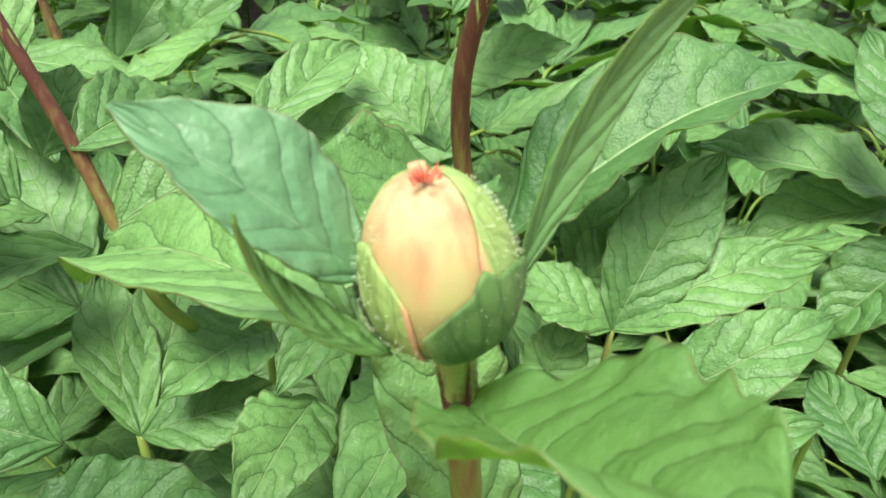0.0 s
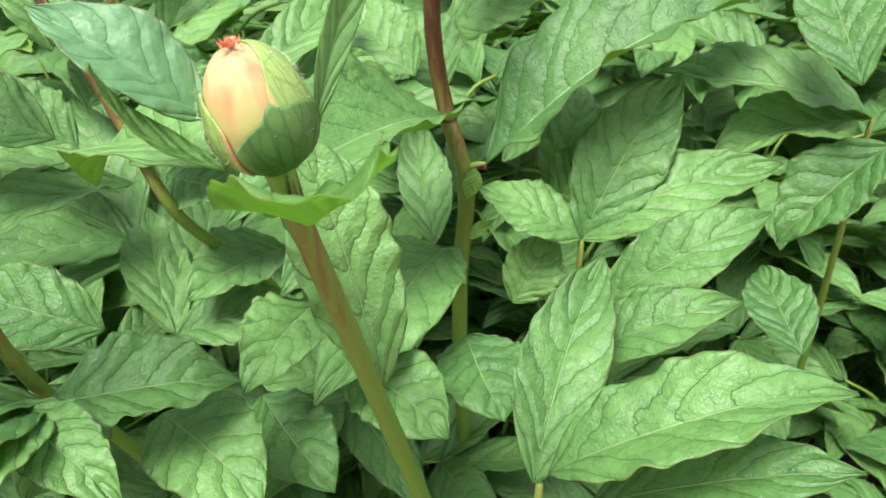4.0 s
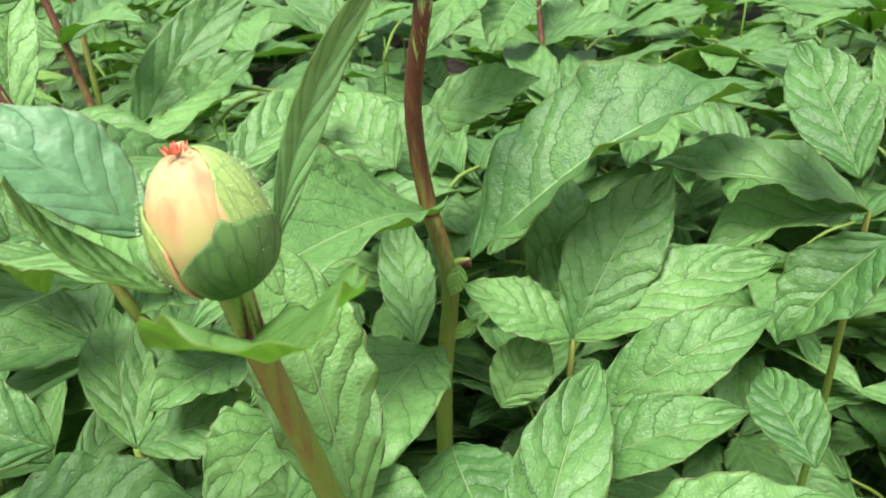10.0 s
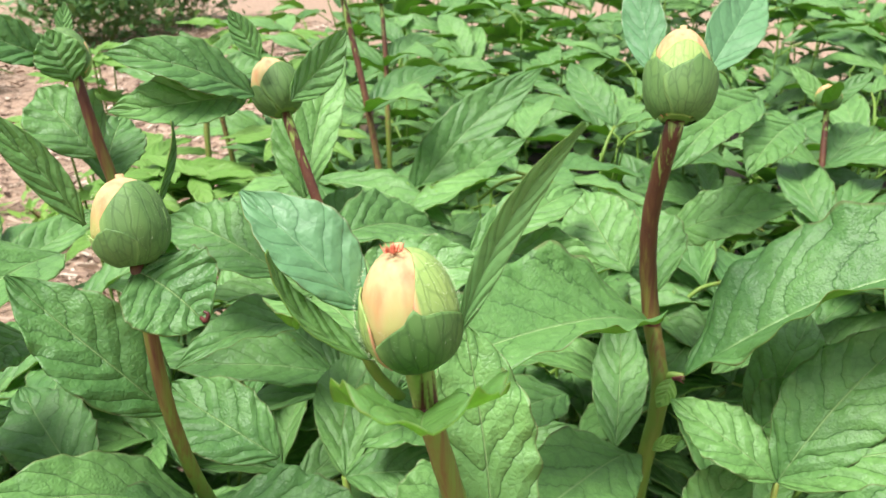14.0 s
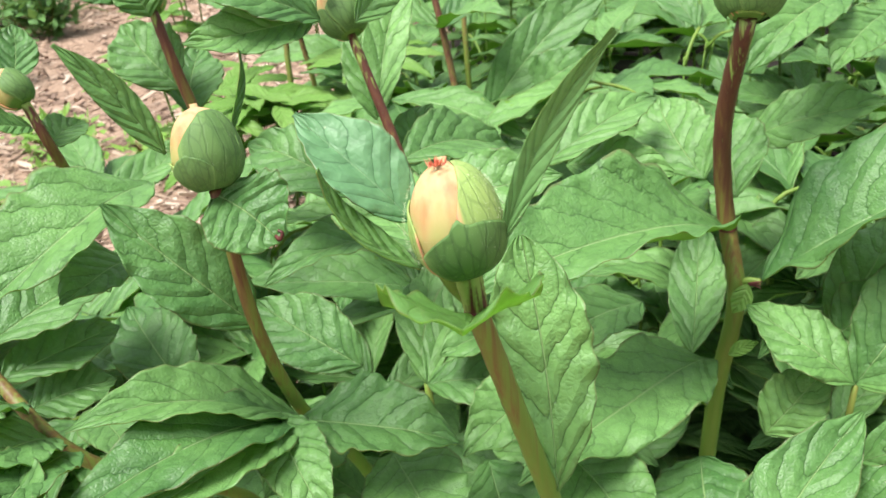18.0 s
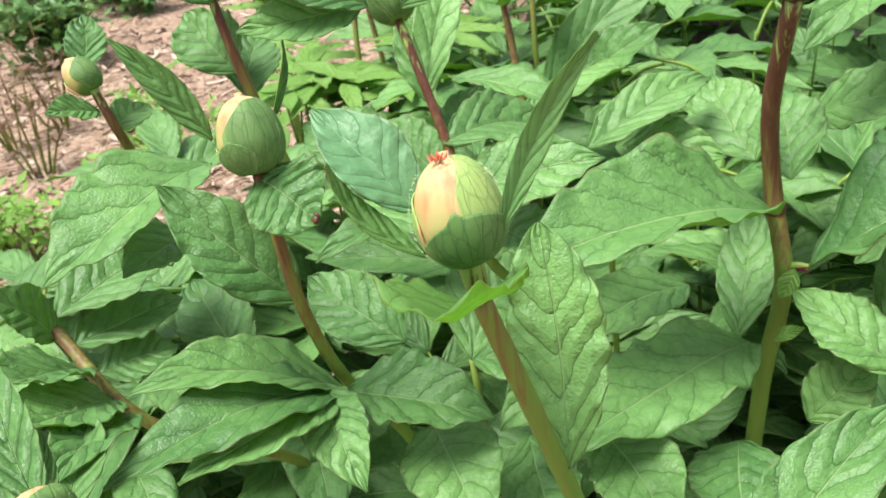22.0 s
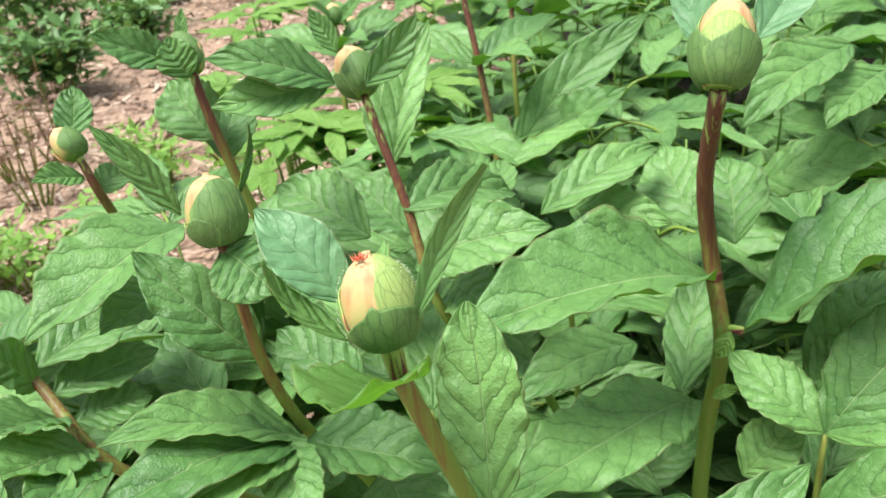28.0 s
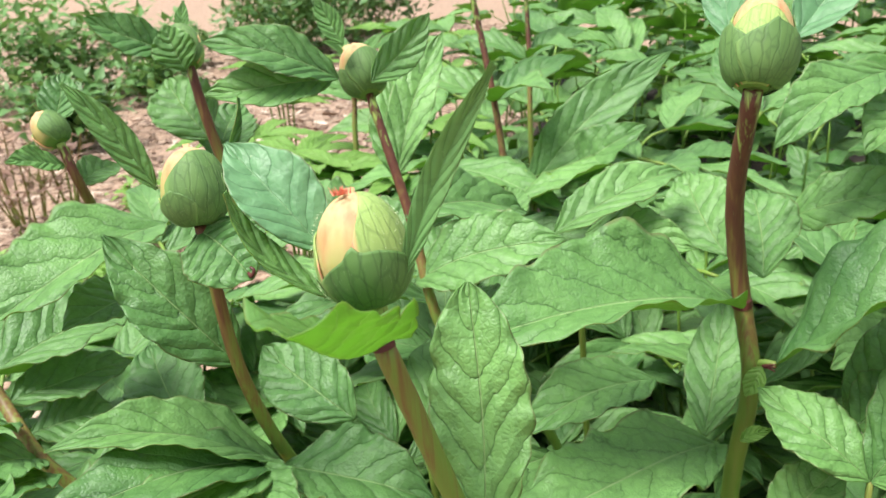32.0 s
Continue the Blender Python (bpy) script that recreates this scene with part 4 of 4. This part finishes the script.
peony_bud(edge, (-0.5369, 0.2706, 0.6582), (-0.5566, 0.2970, 0.6850), 0.0150, [
    (60, 80, 0.0, 0.75, 0.0008, 2.0, SEPAL_DARK, 0.2, 0),
    (-130, 70, 0.0, 0.6, 0.0006, 2.0, SEPAL_PALE, 0.0, 0)], tuft=False, hair=0)
leaflet(edge, (-0.5449, 0.2922, 0.6774), (-0.5629, 0.3468, 0.7195), 0.036, 0.2, 0, 0.3, 0.03, 0.04, name="bract")
near = thing("peony_shoot", "short peony shoot with a round bud and an upright bract", "peony", "peony shoots")
near_base = Vector((-0.2257, 0.0960, 0.6817))
stem(near, [(near_base.x - 0.06, near_base.y, 0.0), near_base - Vector((0.003, 0, 0.02)), near_base], 0.004, 0.0032, u0=0.4, u1=0.95)
peony_bud(near, near_base, (-0.2380, 0.1030, 0.6879), 0.0108, [
    (70, 80, 0.0, 0.7, 0.0006, 2.0, SEPAL_DARK, 0.2, 0),
    (-110, 70, 0.0, 0.6, 0.0004, 2.0, SEPAL_PALE, 0.0, 0)], tuft=False, hair=200)
leaflet(near, (-0.2353, 0.1022, 0.6801), (-0.2883, 0.1381, 0.7085), 0.018, 0.1, 0, 0.3, 0.03, 0.04, name="bract")
leaflet(near, (-0.2338, 0.1060, 0.6799), (-0.2579, 0.1266, 0.6896), 0.006, 0.1, 40, 0.3, 0.03, 0.04, name="bract")
leaflet(near, (-0.3137, 0.1509, 0.6004), (-0.3628, 0.2118, 0.5972), 0.028, 0.2, 0, 0.4, 0.03, 0.04)

mid_right = spray("peony shoot with long arching leaflets")
hub = (-0.1594, 0.5786, 0.5900)
stem(mid_right, [foot(hub), (hub[0], hub[1] + 0.03, 0.3), hub], 0.004, 0.0025, u1=0.3)
leaflet(mid_right, (-0.1594, 0.5186, 0.6338), (-0.0858, 0.6071, 0.6560), 0.042, 0.6, 0, 0.35, 0.12, 0.05)
leaflet(mid_right, (-0.1471, 0.5553, 0.6211), (-0.0657, 0.5487, 0.6206), 0.045, 0.5, 0, 0.25, 0.08, 0.05)
leaflet(mid_right, (-0.2197, 0.4690, 0.5966), (-0.1612, 0.4309, 0.5967), 0.050, 0.5, 0, 0.25, 0.05, 0.05)
leaflet(mid_right, (-0.2284, 0.5881, 0.6002), (-0.2408, 0.6615, 0.6204), 0.036, 0.2, 0, 0.25, 0.05, 0.05)
leaflet(mid_right, (-0.0465, 0.5674, 0.6087), (-0.0893, 0.6440, 0.6472), 0.060, 0.2, 0, 0.2, 0.05, 0.05)
leaflet(mid_right, (-0.0222, 0.5997, 0.5800), (-0.0428, 0.6824, 0.6219), 0.060, 0.2, 0, 0.25, 0.06, 0.05)
leaflet(mid_right, (0.0487, 0.6925, 0.7195), (-0.0219, 0.5990, 0.6822), 0.050, 0.4, 0, 0.35, 0.06, 0.05)
leaflet(mid_right, (0.0778, 0.6860, 0.7028), (0.0361, 0.6172, 0.6733), 0.044, 0.4, 0, 0.35, 0.06, 0.05)
leaflet(mid_right, (-0.0149, 0.6749, 0.5995), (0.0829, 0.6449, 0.6421), 0.055, 0.5, 0, 0.25, 0.06, 0.05)
leaflet(mid_right, (0.0394, 0.4819, 0.5385), (0.0836, 0.5572, 0.5929), 0.046, 0.3, 0, 0.25, 0.06, 0.05)
leaflet(mid_right, (0.0410, 0.4716, 0.5414), (0.0804, 0.4802, 0.5788), 0.042, 0.4, 0, 0.25, 0.06, 0.05)
leaflet(mid_right, (-0.2884, 0.8109, 0.5544), (-0.1515, 0.9214, 0.6985), 0.060, 0.3, 0, 0.25, 0.08, 0.05)
leaflet(mid_right, (-0.2509, 0.8247, 0.5580), (-0.1580, 0.8223, 0.6413), 0.060, 0.5, 0, 0.25, 0.08, 0.05)

# ---- the rest of the bed: repeated shoots ----
def wild_shoot(seed, height, budded, group="peony shoots", mats=None):
    rng = random.Random(seed)
    ob = thing("peony_shoot", "bushy peony shoot" + (" with a round bud on a red stem" if budded else " of pointed green leaflets"), "peony", group)
    lean = Vector((rng.uniform(-0.06, 0.06), rng.uniform(-0.06, 0.06), 0))
    top = Vector((0, 0, height)) + lean
    stem(ob, [(0, 0, -0.02), lean * 0.3 + Vector((0, 0, height * 0.5)), top], 0.0045, 0.0010, sides=8, steps=5, u1=0.12)
    turn = rng.uniform(0, 6.28)
    for lvl in range(5):
        h = height * (0.24 + 0.185 * lvl)
        turn += 2.4
        start = lean * (h / height) + Vector((0, 0, h))
        out = Vector((math.cos(turn), math.sin(turn), 0))
        reach = rng.uniform(0.07, 0.13) * (1.1 - 0.15 * lvl)
        knee = start + out * reach + UP * reach * rng.uniform(0.3, 0.8)
        stem(ob, [start, (start + knee) / 2 + UP * 0.008, knee], 0.0022, 0.0016, "petiole", None, 3, 6, 0.1, 0.3)
        across = Vector((-out.y, out.x, 0))
        for q, (f, s) in enumerate([(1.0, 0.0), (0.98, 0.8), (0.98, -0.8), (0.55, 1.2), (0.55, -1.2)]):
            if q > 2 and rng.random() < 0.35:
                continue
            b = start + (knee - start) * f
            d = (out * (1.0 - 0.35 * abs(s)) + across * s + UP * rng.uniform(-0.25, 0.45)).normalized()
            ln = rng.uniform(0.105, 0.155)
            LEAF_COUNT[0] += 1
            me = leaf_mesh("leaf", ln, ln * rng.uniform(0.31, 0.39), rng.uniform(0.15, 0.4), rng.uniform(0.03, 0.10), 0.05, 0, LEAF_COUNT[0], 16, 8, mats)
            lf = new("leaf", me)
            lf.parent = ob
            lf.matrix_basis = lay(b, b + d * ln, UP + out * rng.uniform(-0.6, 0.3) + across * rng.uniform(-0.4, 0.4))
    if budded:
        peony_bud(ob, top, top + Vector((0.004, 0, 0.036)), 0.0155, [
            (0, 75, 0.0, 0.75, 0.0008, 2.0, SEPAL_DARK, 0.3, 0),
            (130, 70, 0.0, 0.85, 0.0006, 2.0, SEPAL_PALE, 0.0, 0),
            (-130, 60, 0.0, 0.8, 0.0006, 2.0, SEPAL_DARK, 0.0, 0)], tuft=False, hair=0)
        for q in range(3):
            a = turn + q * 2.1
            d = Vector((math.cos(a), math.sin(a), 0.9)).normalized()
            me = leaf_mesh("bract", 0.07, 0.022, 0.35, 0.04, 0.03, 0, seed * 7 + q, 14, 6, mats)
            lf = new("bract", me)
            lf.parent = ob
            lf.matrix_basis = lay(top, top + d * 0.07, UP - d)
    return ob


def edge_of_bed(y):
    """The bed's left edge, beyond which lies mulch."""
    return -0.66 + 0.06 * min(1.0, max(0.0, (y - 0.7) / 0.2)) - 0.33 * max(0.0, y - 0.9)


rng = random.Random(11)
kinds = [wild_shoot(k, h, b) for k, (h, b) in enumerate([(0.56, False), (0.60, False), (0.52, False), (0.58, False), (0.55, False), (0.54, False)])]
places = []
for k in range(9000):
    y = 0.72 + 3.9 * rng.random() ** 1.6
    x = rng.uniform(edge_of_bed(y) + 0.10, 0.45 + 0.55 * y)
    gap = 0.092 + 0.042 * max(0, y - 0.9)
    if all((x - a) ** 2 + (y - b) ** 2 > gap * gap for a, b in places):
        places.append((x, y))
    if len(places) >= 205:
        break
for k, (x, y) in enumerate(places):
    m = pose(x, y, rng.uniform(-0.07, 0.0), rng.uniform(-7, 7), rng.uniform(-7, 7), rng.uniform(0, 360))
    m = Matrix.Translation((0, 0, -0.10)) @ m @ Matrix.Scale(1.15 + 0.12 * max(0, y - 1.0), 4)
    if k < len(kinds):
        kinds[k].matrix_basis = m
    else:
        copy_thing(kinds[rng.randrange(len(kinds))], m).matrix_basis = m
# low shoots that fill the gaps under the front leaves
low_kinds = [wild_shoot(40 + k, h, False) for k, h in enumerate([0.36, 0.40, 0.33])]
spots = []
for k in range(3000):
    x, y = rng.uniform(-0.56, 0.62), rng.uniform(0.24, 0.80)
    if x > 0.0 and y < 0.40:
        continue
    if all((x - a) ** 2 + (y - b) ** 2 > 0.014 for a, b in spots):
        spots.append((x, y))
    if len(spots) >= 40:
        break
for k, (x, y) in enumerate(spots):
    m = pose(x, y, -0.12 if x > 0.0 and y < 0.68 else -0.02 if y > 0.4 else -0.08, rng.uniform(-7, 7), rng.uniform(-7, 7), rng.uniform(0, 360))
    if k < len(low_kinds):
        low_kinds[k].matrix_basis = m
    else:
        copy_thing(low_kinds[rng.randrange(len(low_kinds))], m)


# shoots along the bed's left edge
edge_kinds = [wild_shoot(60 + k, 0.40, False) for k in range(3)]
for k, top in enumerate([(-0.6614, 0.4135, 0.5006), (-0.5739, 0.3963, 0.4832), (-0.5694, 0.3143, 0.4681), (-0.6527, 0.5611, 0.4875), (-0.6203, 0.4717, 0.4792), (-0.5529, 0.5136, 0.4941), (-0.6620, 0.3328, 0.4949), (-0.6781, 0.6767, 0.5350), (-0.5824, 0.6449, 0.5071)]):
    m = pose(top[0], top[1], 0, rng.uniform(-6, 6), rng.uniform(-6, 6), rng.uniform(0, 360)) @ Matrix.Scale(top[2] / 0.46, 4)
    if k < len(edge_kinds):
        edge_kinds[k].matrix_basis = m
    else:
        copy_thing(edge_kinds[k % 3], m)


def far_bud(low, mid, top, tip, radius, label):
    """A slim budded stem well behind the front row."""
    ob = thing("peony_shoot", label, "peony", "peony shoots")
    low, mid, top, tip = Vector(low), Vector(mid), Vector(top), Vector(tip)
    base = Vector((low.x, low.y + 0.05, 0))
    stem(ob, [base, low, mid, top], 0.0048, 0.0036, sides=8, u0=0.1, u1=0.92)
    peony_bud(ob, top, tip, radius, [
        (20, 75, 0.0, 0.75, 0.0008, 2.0, SEPAL_DARK, 0.3, 0),
        (140, 70, 0.0, 0.85, 0.0006, 2.0, SEPAL_PALE, 0.0, 0)], tuft=False, hair=0)
    for q in range(3):
        d = Vector((math.cos(q * 2.1 + 0.4), math.sin(q * 2.1 + 0.4), 0.8)).normalized()
        leaflet(ob, top, top + d * 0.075, 0.024, 0.5, 0, 0.3, 0.05, 0.04, name="bract", fine=False)
    for q in range(3):
        d = Vector((math.cos(q * 2.3 + 1.0), math.sin(q * 2.3 + 1.0), 0.25)).normalized()
        leaflet(ob, mid, mid + d * 0.13, 0.05, 0.7, 0, 0.3, 0.08, 0.05, fine=False)


far_bud((-0.3159, 0.8350, 0.5317), (-0.3468, 0.8767, 0.6493), (-0.3858, 0.9173, 0.7735), (-0.3933, 0.9286, 0.8045), 0.016, "peony shoot with a tall dark red stem among leaves")
far_bud((0.1884, 0.9920, 0.4908), (0.1890, 1.0348, 0.5672), (0.1912, 1.0715, 0.6317), (0.1916, 1.0880, 0.6611), 0.016, "peony shoot with a tall dark red stem among leaves")
far_bud((-0.4259, 1.2197, 0.5527), (-0.4366, 1.2556, 0.6366), (-0.4518, 1.2933, 0.7292), (-0.4584, 1.3065, 0.7630), 0.016, "distant peony shoot with a thin red stem")
far_bud((-0.6503, 1.0434, 0.5646), (-0.6586, 1.0669, 0.6212), (-0.6675, 1.0791, 0.6554), (-0.6746, 1.0914, 0.6879), 0.0145, "distant peony shoot with a pale opening bud")
far_bud((-0.6624, 1.1341, 0.5108), (-0.6854, 1.1567, 0.5815), (-0.6937, 1.1718, 0.6209), (-0.6992, 1.1819, 0.6472), 0.013, "distant peony shoot with a pale opening bud")


# ---- mulch chips, weeds and shrubs on the bare bed ----
def chip_material():
    m, ns, ls, bsdf = nodes_of("wood_chip")
    isl = ns.new("ShaderNodeNewGeometry").outputs["Random Per Island"]
    obj = ns.new("ShaderNodeTexCoord").outputs["Object"]
    col = ramp_node(ns, ls, isl, [(0.0, (0.14, 0.09, 0.065)), (0.4, (0.34, 0.23, 0.17)), (0.8, (0.51, 0.39, 0.30)), (1.0, (0.66, 0.55, 0.45))])
    col = mix_node(ns, ls, math_node(ns, ls, "MULTIPLY", noise_node(ns, ls, 90.0, 3.0, obj), 0.5), col, (0.20, 0.13, 0.09))
    ls.new(col, bsdf.inputs["Base Color"])
    bsdf.inputs["Roughness"].default_value = 0.85
    return m


CHIP = chip_material()
rs = np.random.RandomState(9)
n = 16000
cy = 0.35 + 6.5 * rs.rand(n) ** 1.7
cx = -0.42 - 0.32 * np.maximum(0, cy - 0.9) - 3.8 * rs.rand(n) ** 1.3 * (0.35 + cy / 4)
ln = rs.uniform(0.012, 0.055, n) * (1 + 0.25 * cy)
wd = ln * rs.uniform(0.08, 0.3, n)
th = rs.uniform(0.001, 0.004, n)
az, tilt, roll = rs.rand(n) * 6.28, rs.normal(0, 0.22, n), rs.normal(0, 0.4, n)
box = np.array([(-1, -1, -1), (1, -0.7, -1), (1, 0.7, -1), (-1, 1, -1), (-1, -0.8, 1), (1, -0.6, 1), (1, 0.6, 1), (-1, 0.8, 1)], float) / 2
pts = box[None] * np.stack([ln, wd, th], -1)[:, None]
x, y, z = pts[..., 0], pts[..., 1], pts[..., 2]
y, z = y * np.cos(roll)[:, None] - z * np.sin(roll)[:, None], y * np.sin(roll)[:, None] + z * np.cos(roll)[:, None]
x, z = x * np.cos(tilt)[:, None] - z * np.sin(tilt)[:, None], x * np.sin(tilt)[:, None] + z * np.cos(tilt)[:, None]
x, y = x * np.cos(az)[:, None] - y * np.sin(az)[:, None], x * np.sin(az)[:, None] + y * np.cos(az)[:, None]
pts = np.stack([x + cx[:, None], y + cy[:, None], z + rs.uniform(0.004, 0.028, n)[:, None]], -1).reshape(-1, 3)
quad = np.array([(0, 3, 2, 1), (4, 5, 6, 7), (0, 1, 5, 4), (1, 2, 6, 5), (2, 3, 7, 6), (3, 0, 4, 7)])
fcs = (quad[None] + 8 * np.arange(n)[:, None, None]).reshape(-1, 4)
tagged(link_mesh("mulch", pts.tolist(), fcs.tolist(), [CHIP], smooth=False), "loose pale wood chips and straw on the bed", "mulch", kind="stuff")


def leafy_mass(name, label, spot, radius, height, count, size, mat, seed, category="shrub", stalks=14):
    """A shrub of thin stalks and many small folded leaves with an uneven outline."""
    rng = np.random.RandomState(seed)
    ob = thing(name, label, category)
    ob.location = (spot[0], spot[1], 0)
    tips = []
    for k in range(stalks):
        a, q = rng.rand() * 6.28, radius * rng.rand() ** 0.6
        tip = (q * math.cos(a), q * math.sin(a), height * rng.uniform(0.55, 1.0) * (1 - 0.35 * (q / radius) ** 2))
        stem(ob, [(tip[0] * 0.2, tip[1] * 0.2, -0.02), (tip[0] * 0.6, tip[1] * 0.6, tip[2] * 0.55), tip], 0.005, 0.002, "stalk", None, 3, 5, 0.3, 0.6)
        tips.append(tip)
    verts, faces, uv = [], [], []
    for k in range(count):
        tip = tips[rng.randint(len(tips))]
        f = rng.rand() ** 0.5
        c = Vector(tip) * (0.25 + 0.75 * f) + Vector(rng.normal(0, radius * 0.16, 3))
        c.z = max(0.02, c.z)
        d = Vector((rng.normal(0, 1), rng.normal(0, 1), rng.normal(0.3, 0.5))).normalized()
        side = d.cross(Vector((rng.normal(0, 0.3), rng.normal(0, 0.3), 1))).normalized()
        up = side.cross(d)
        s = size * rng.uniform(0.6, 1.3)
        b = len(verts)
        w = 0.2
        verts += [c, c + d * s * 0.45 + side * s * w + up * s * 0.06, c + d * s, c + d * s * 0.45 - side * s * w + up * s * 0.06, c + d * s * 0.5]
        uv += [(0, 0.5), (0.45, 1), (1, 0.5), (0.45, 0), (0.5, 0.5)]
        faces += [(b, b + 4, b + 1), (b + 4, b + 2, b + 1), (b, b + 3, b + 4), (b + 4, b + 3, b + 2)]
    tagged(link_mesh("foliage", verts, faces, [mat], ob, "", None, uv), kind="stuff")
    return ob


DARK_SHRUB = leaf_material("shrub_leaf", (0.06, 0.15, 0.04), (0.13, 0.28, 0.07), (0.18, 0.30, 0.12), (0.1, 0.1, 0.05), 0.5, 0.15, 0.0008, 0.4)
RUSTY = leaf_material("rusty_leaf", (0.10, 0.045, 0.035), (0.20, 0.10, 0.07), (0.2, 0.12, 0.08), (0.15, 0.06, 0.05), 0.55, 0.15, 0.0008, 0.4)
for k, (spot, rad, hgt, cnt) in enumerate([((-3.1572, 2.5647, 0.0000), 0.28, 0.36, 520), ((-3.5265, 3.5340, 0.0000), 0.24, 0.32, 420), ((-4.5453, 4.7571, -0.0000), 0.28, 0.34, 480), ((-3.8644, 5.3712, 0.0000), 0.8, 0.7, 2200), ((-3.6923, 6.3371, 0.0000), 1.1, 0.9, 2600), ((-4.5588, 3.4552, 0.0000), 0.9, 0.6, 2200)]):
    leafy_mass("shrub", "dark green leafy shrub beyond the mulch", spot, rad, hgt, cnt, 0.10, DARK_SHRUB, 60 + k)
for k, spot in enumerate([(-2.1498, 1.5431, 0.0000), (-2.4073, 1.6754, 0.0000), (-2.4280, 1.8909, 0.0000)]):
    leafy_mass("seedling", "thin rusty stalks with sparse reddish leaves", spot, 0.12, 0.42, 60, 0.05, RUSTY, 80 + k, "plant", 7)
for k, spot in enumerate([(-1.7799, 1.7228, 0.0000), (-1.7155, 1.1412, 0.0000), (-1.6874, 1.3440, 0.0000), (-2.0850, 1.9719, 0.0000), (-1.7983, 1.0881, 0.0000), (-1.5975, 1.8598, 0.0000), (-1.9155, 1.1372, 0.0000)]):
    leafy_mass("weed", "low bright green weed on the mulch", spot, 0.14, 0.16, 150, 0.05, PALE_TOP, 90 + k, "weed", 9)


def palmate(spot, size, seed, lift=0.3):
    """A plant with pale, deeply divided leaves on thin stalks."""
    rng = random.Random(seed)
    ob = thing("lobed_plant", "light green plant with deeply divided palm-shaped leaves", "plant", "lobed plants")
    base = Vector((spot[0], spot[1], 0))
    for k in range(5):
        hub = Vector(spot) + Vector((rng.uniform(-0.5, 0.5), rng.uniform(-0.5, 0.5), rng.uniform(-0.3, 0.3))) * size
        stem(ob, [base, (base + hub) / 2 + Vector((0, 0, 0.03)), hub], 0.003, 0.002, "stalk", None, 4, 6, 0.0, 0.3)
        face = rng.uniform(0, 6.28)
        for q in range(7):
            a = face + (q - 3) * 0.62
            d = Vector((math.cos(a), math.sin(a), rng.uniform(-0.25, 0.15)))
            leaflet(ob, hub, hub + d * size * rng.uniform(0.5, 0.75), size * 0.17, 0.8, 0, 0.2, 0.05, 0.05, mats=(PALE_TOP, LEAF_UNDER), fine=False)
    return ob


palmate((-0.8842, 1.1070, 0.4769), 0.19, 1)
palmate((-0.5800, 1.0200, 0.5400), 0.17, 4)
palmate((-0.6900, 0.9300, 0.5000), 0.16, 5)
palmate((-1.0338, 1.8784, 0.5410), 0.24, 2)
palmate((-1.2350, 1.6403, 0.5283), 0.2, 3)
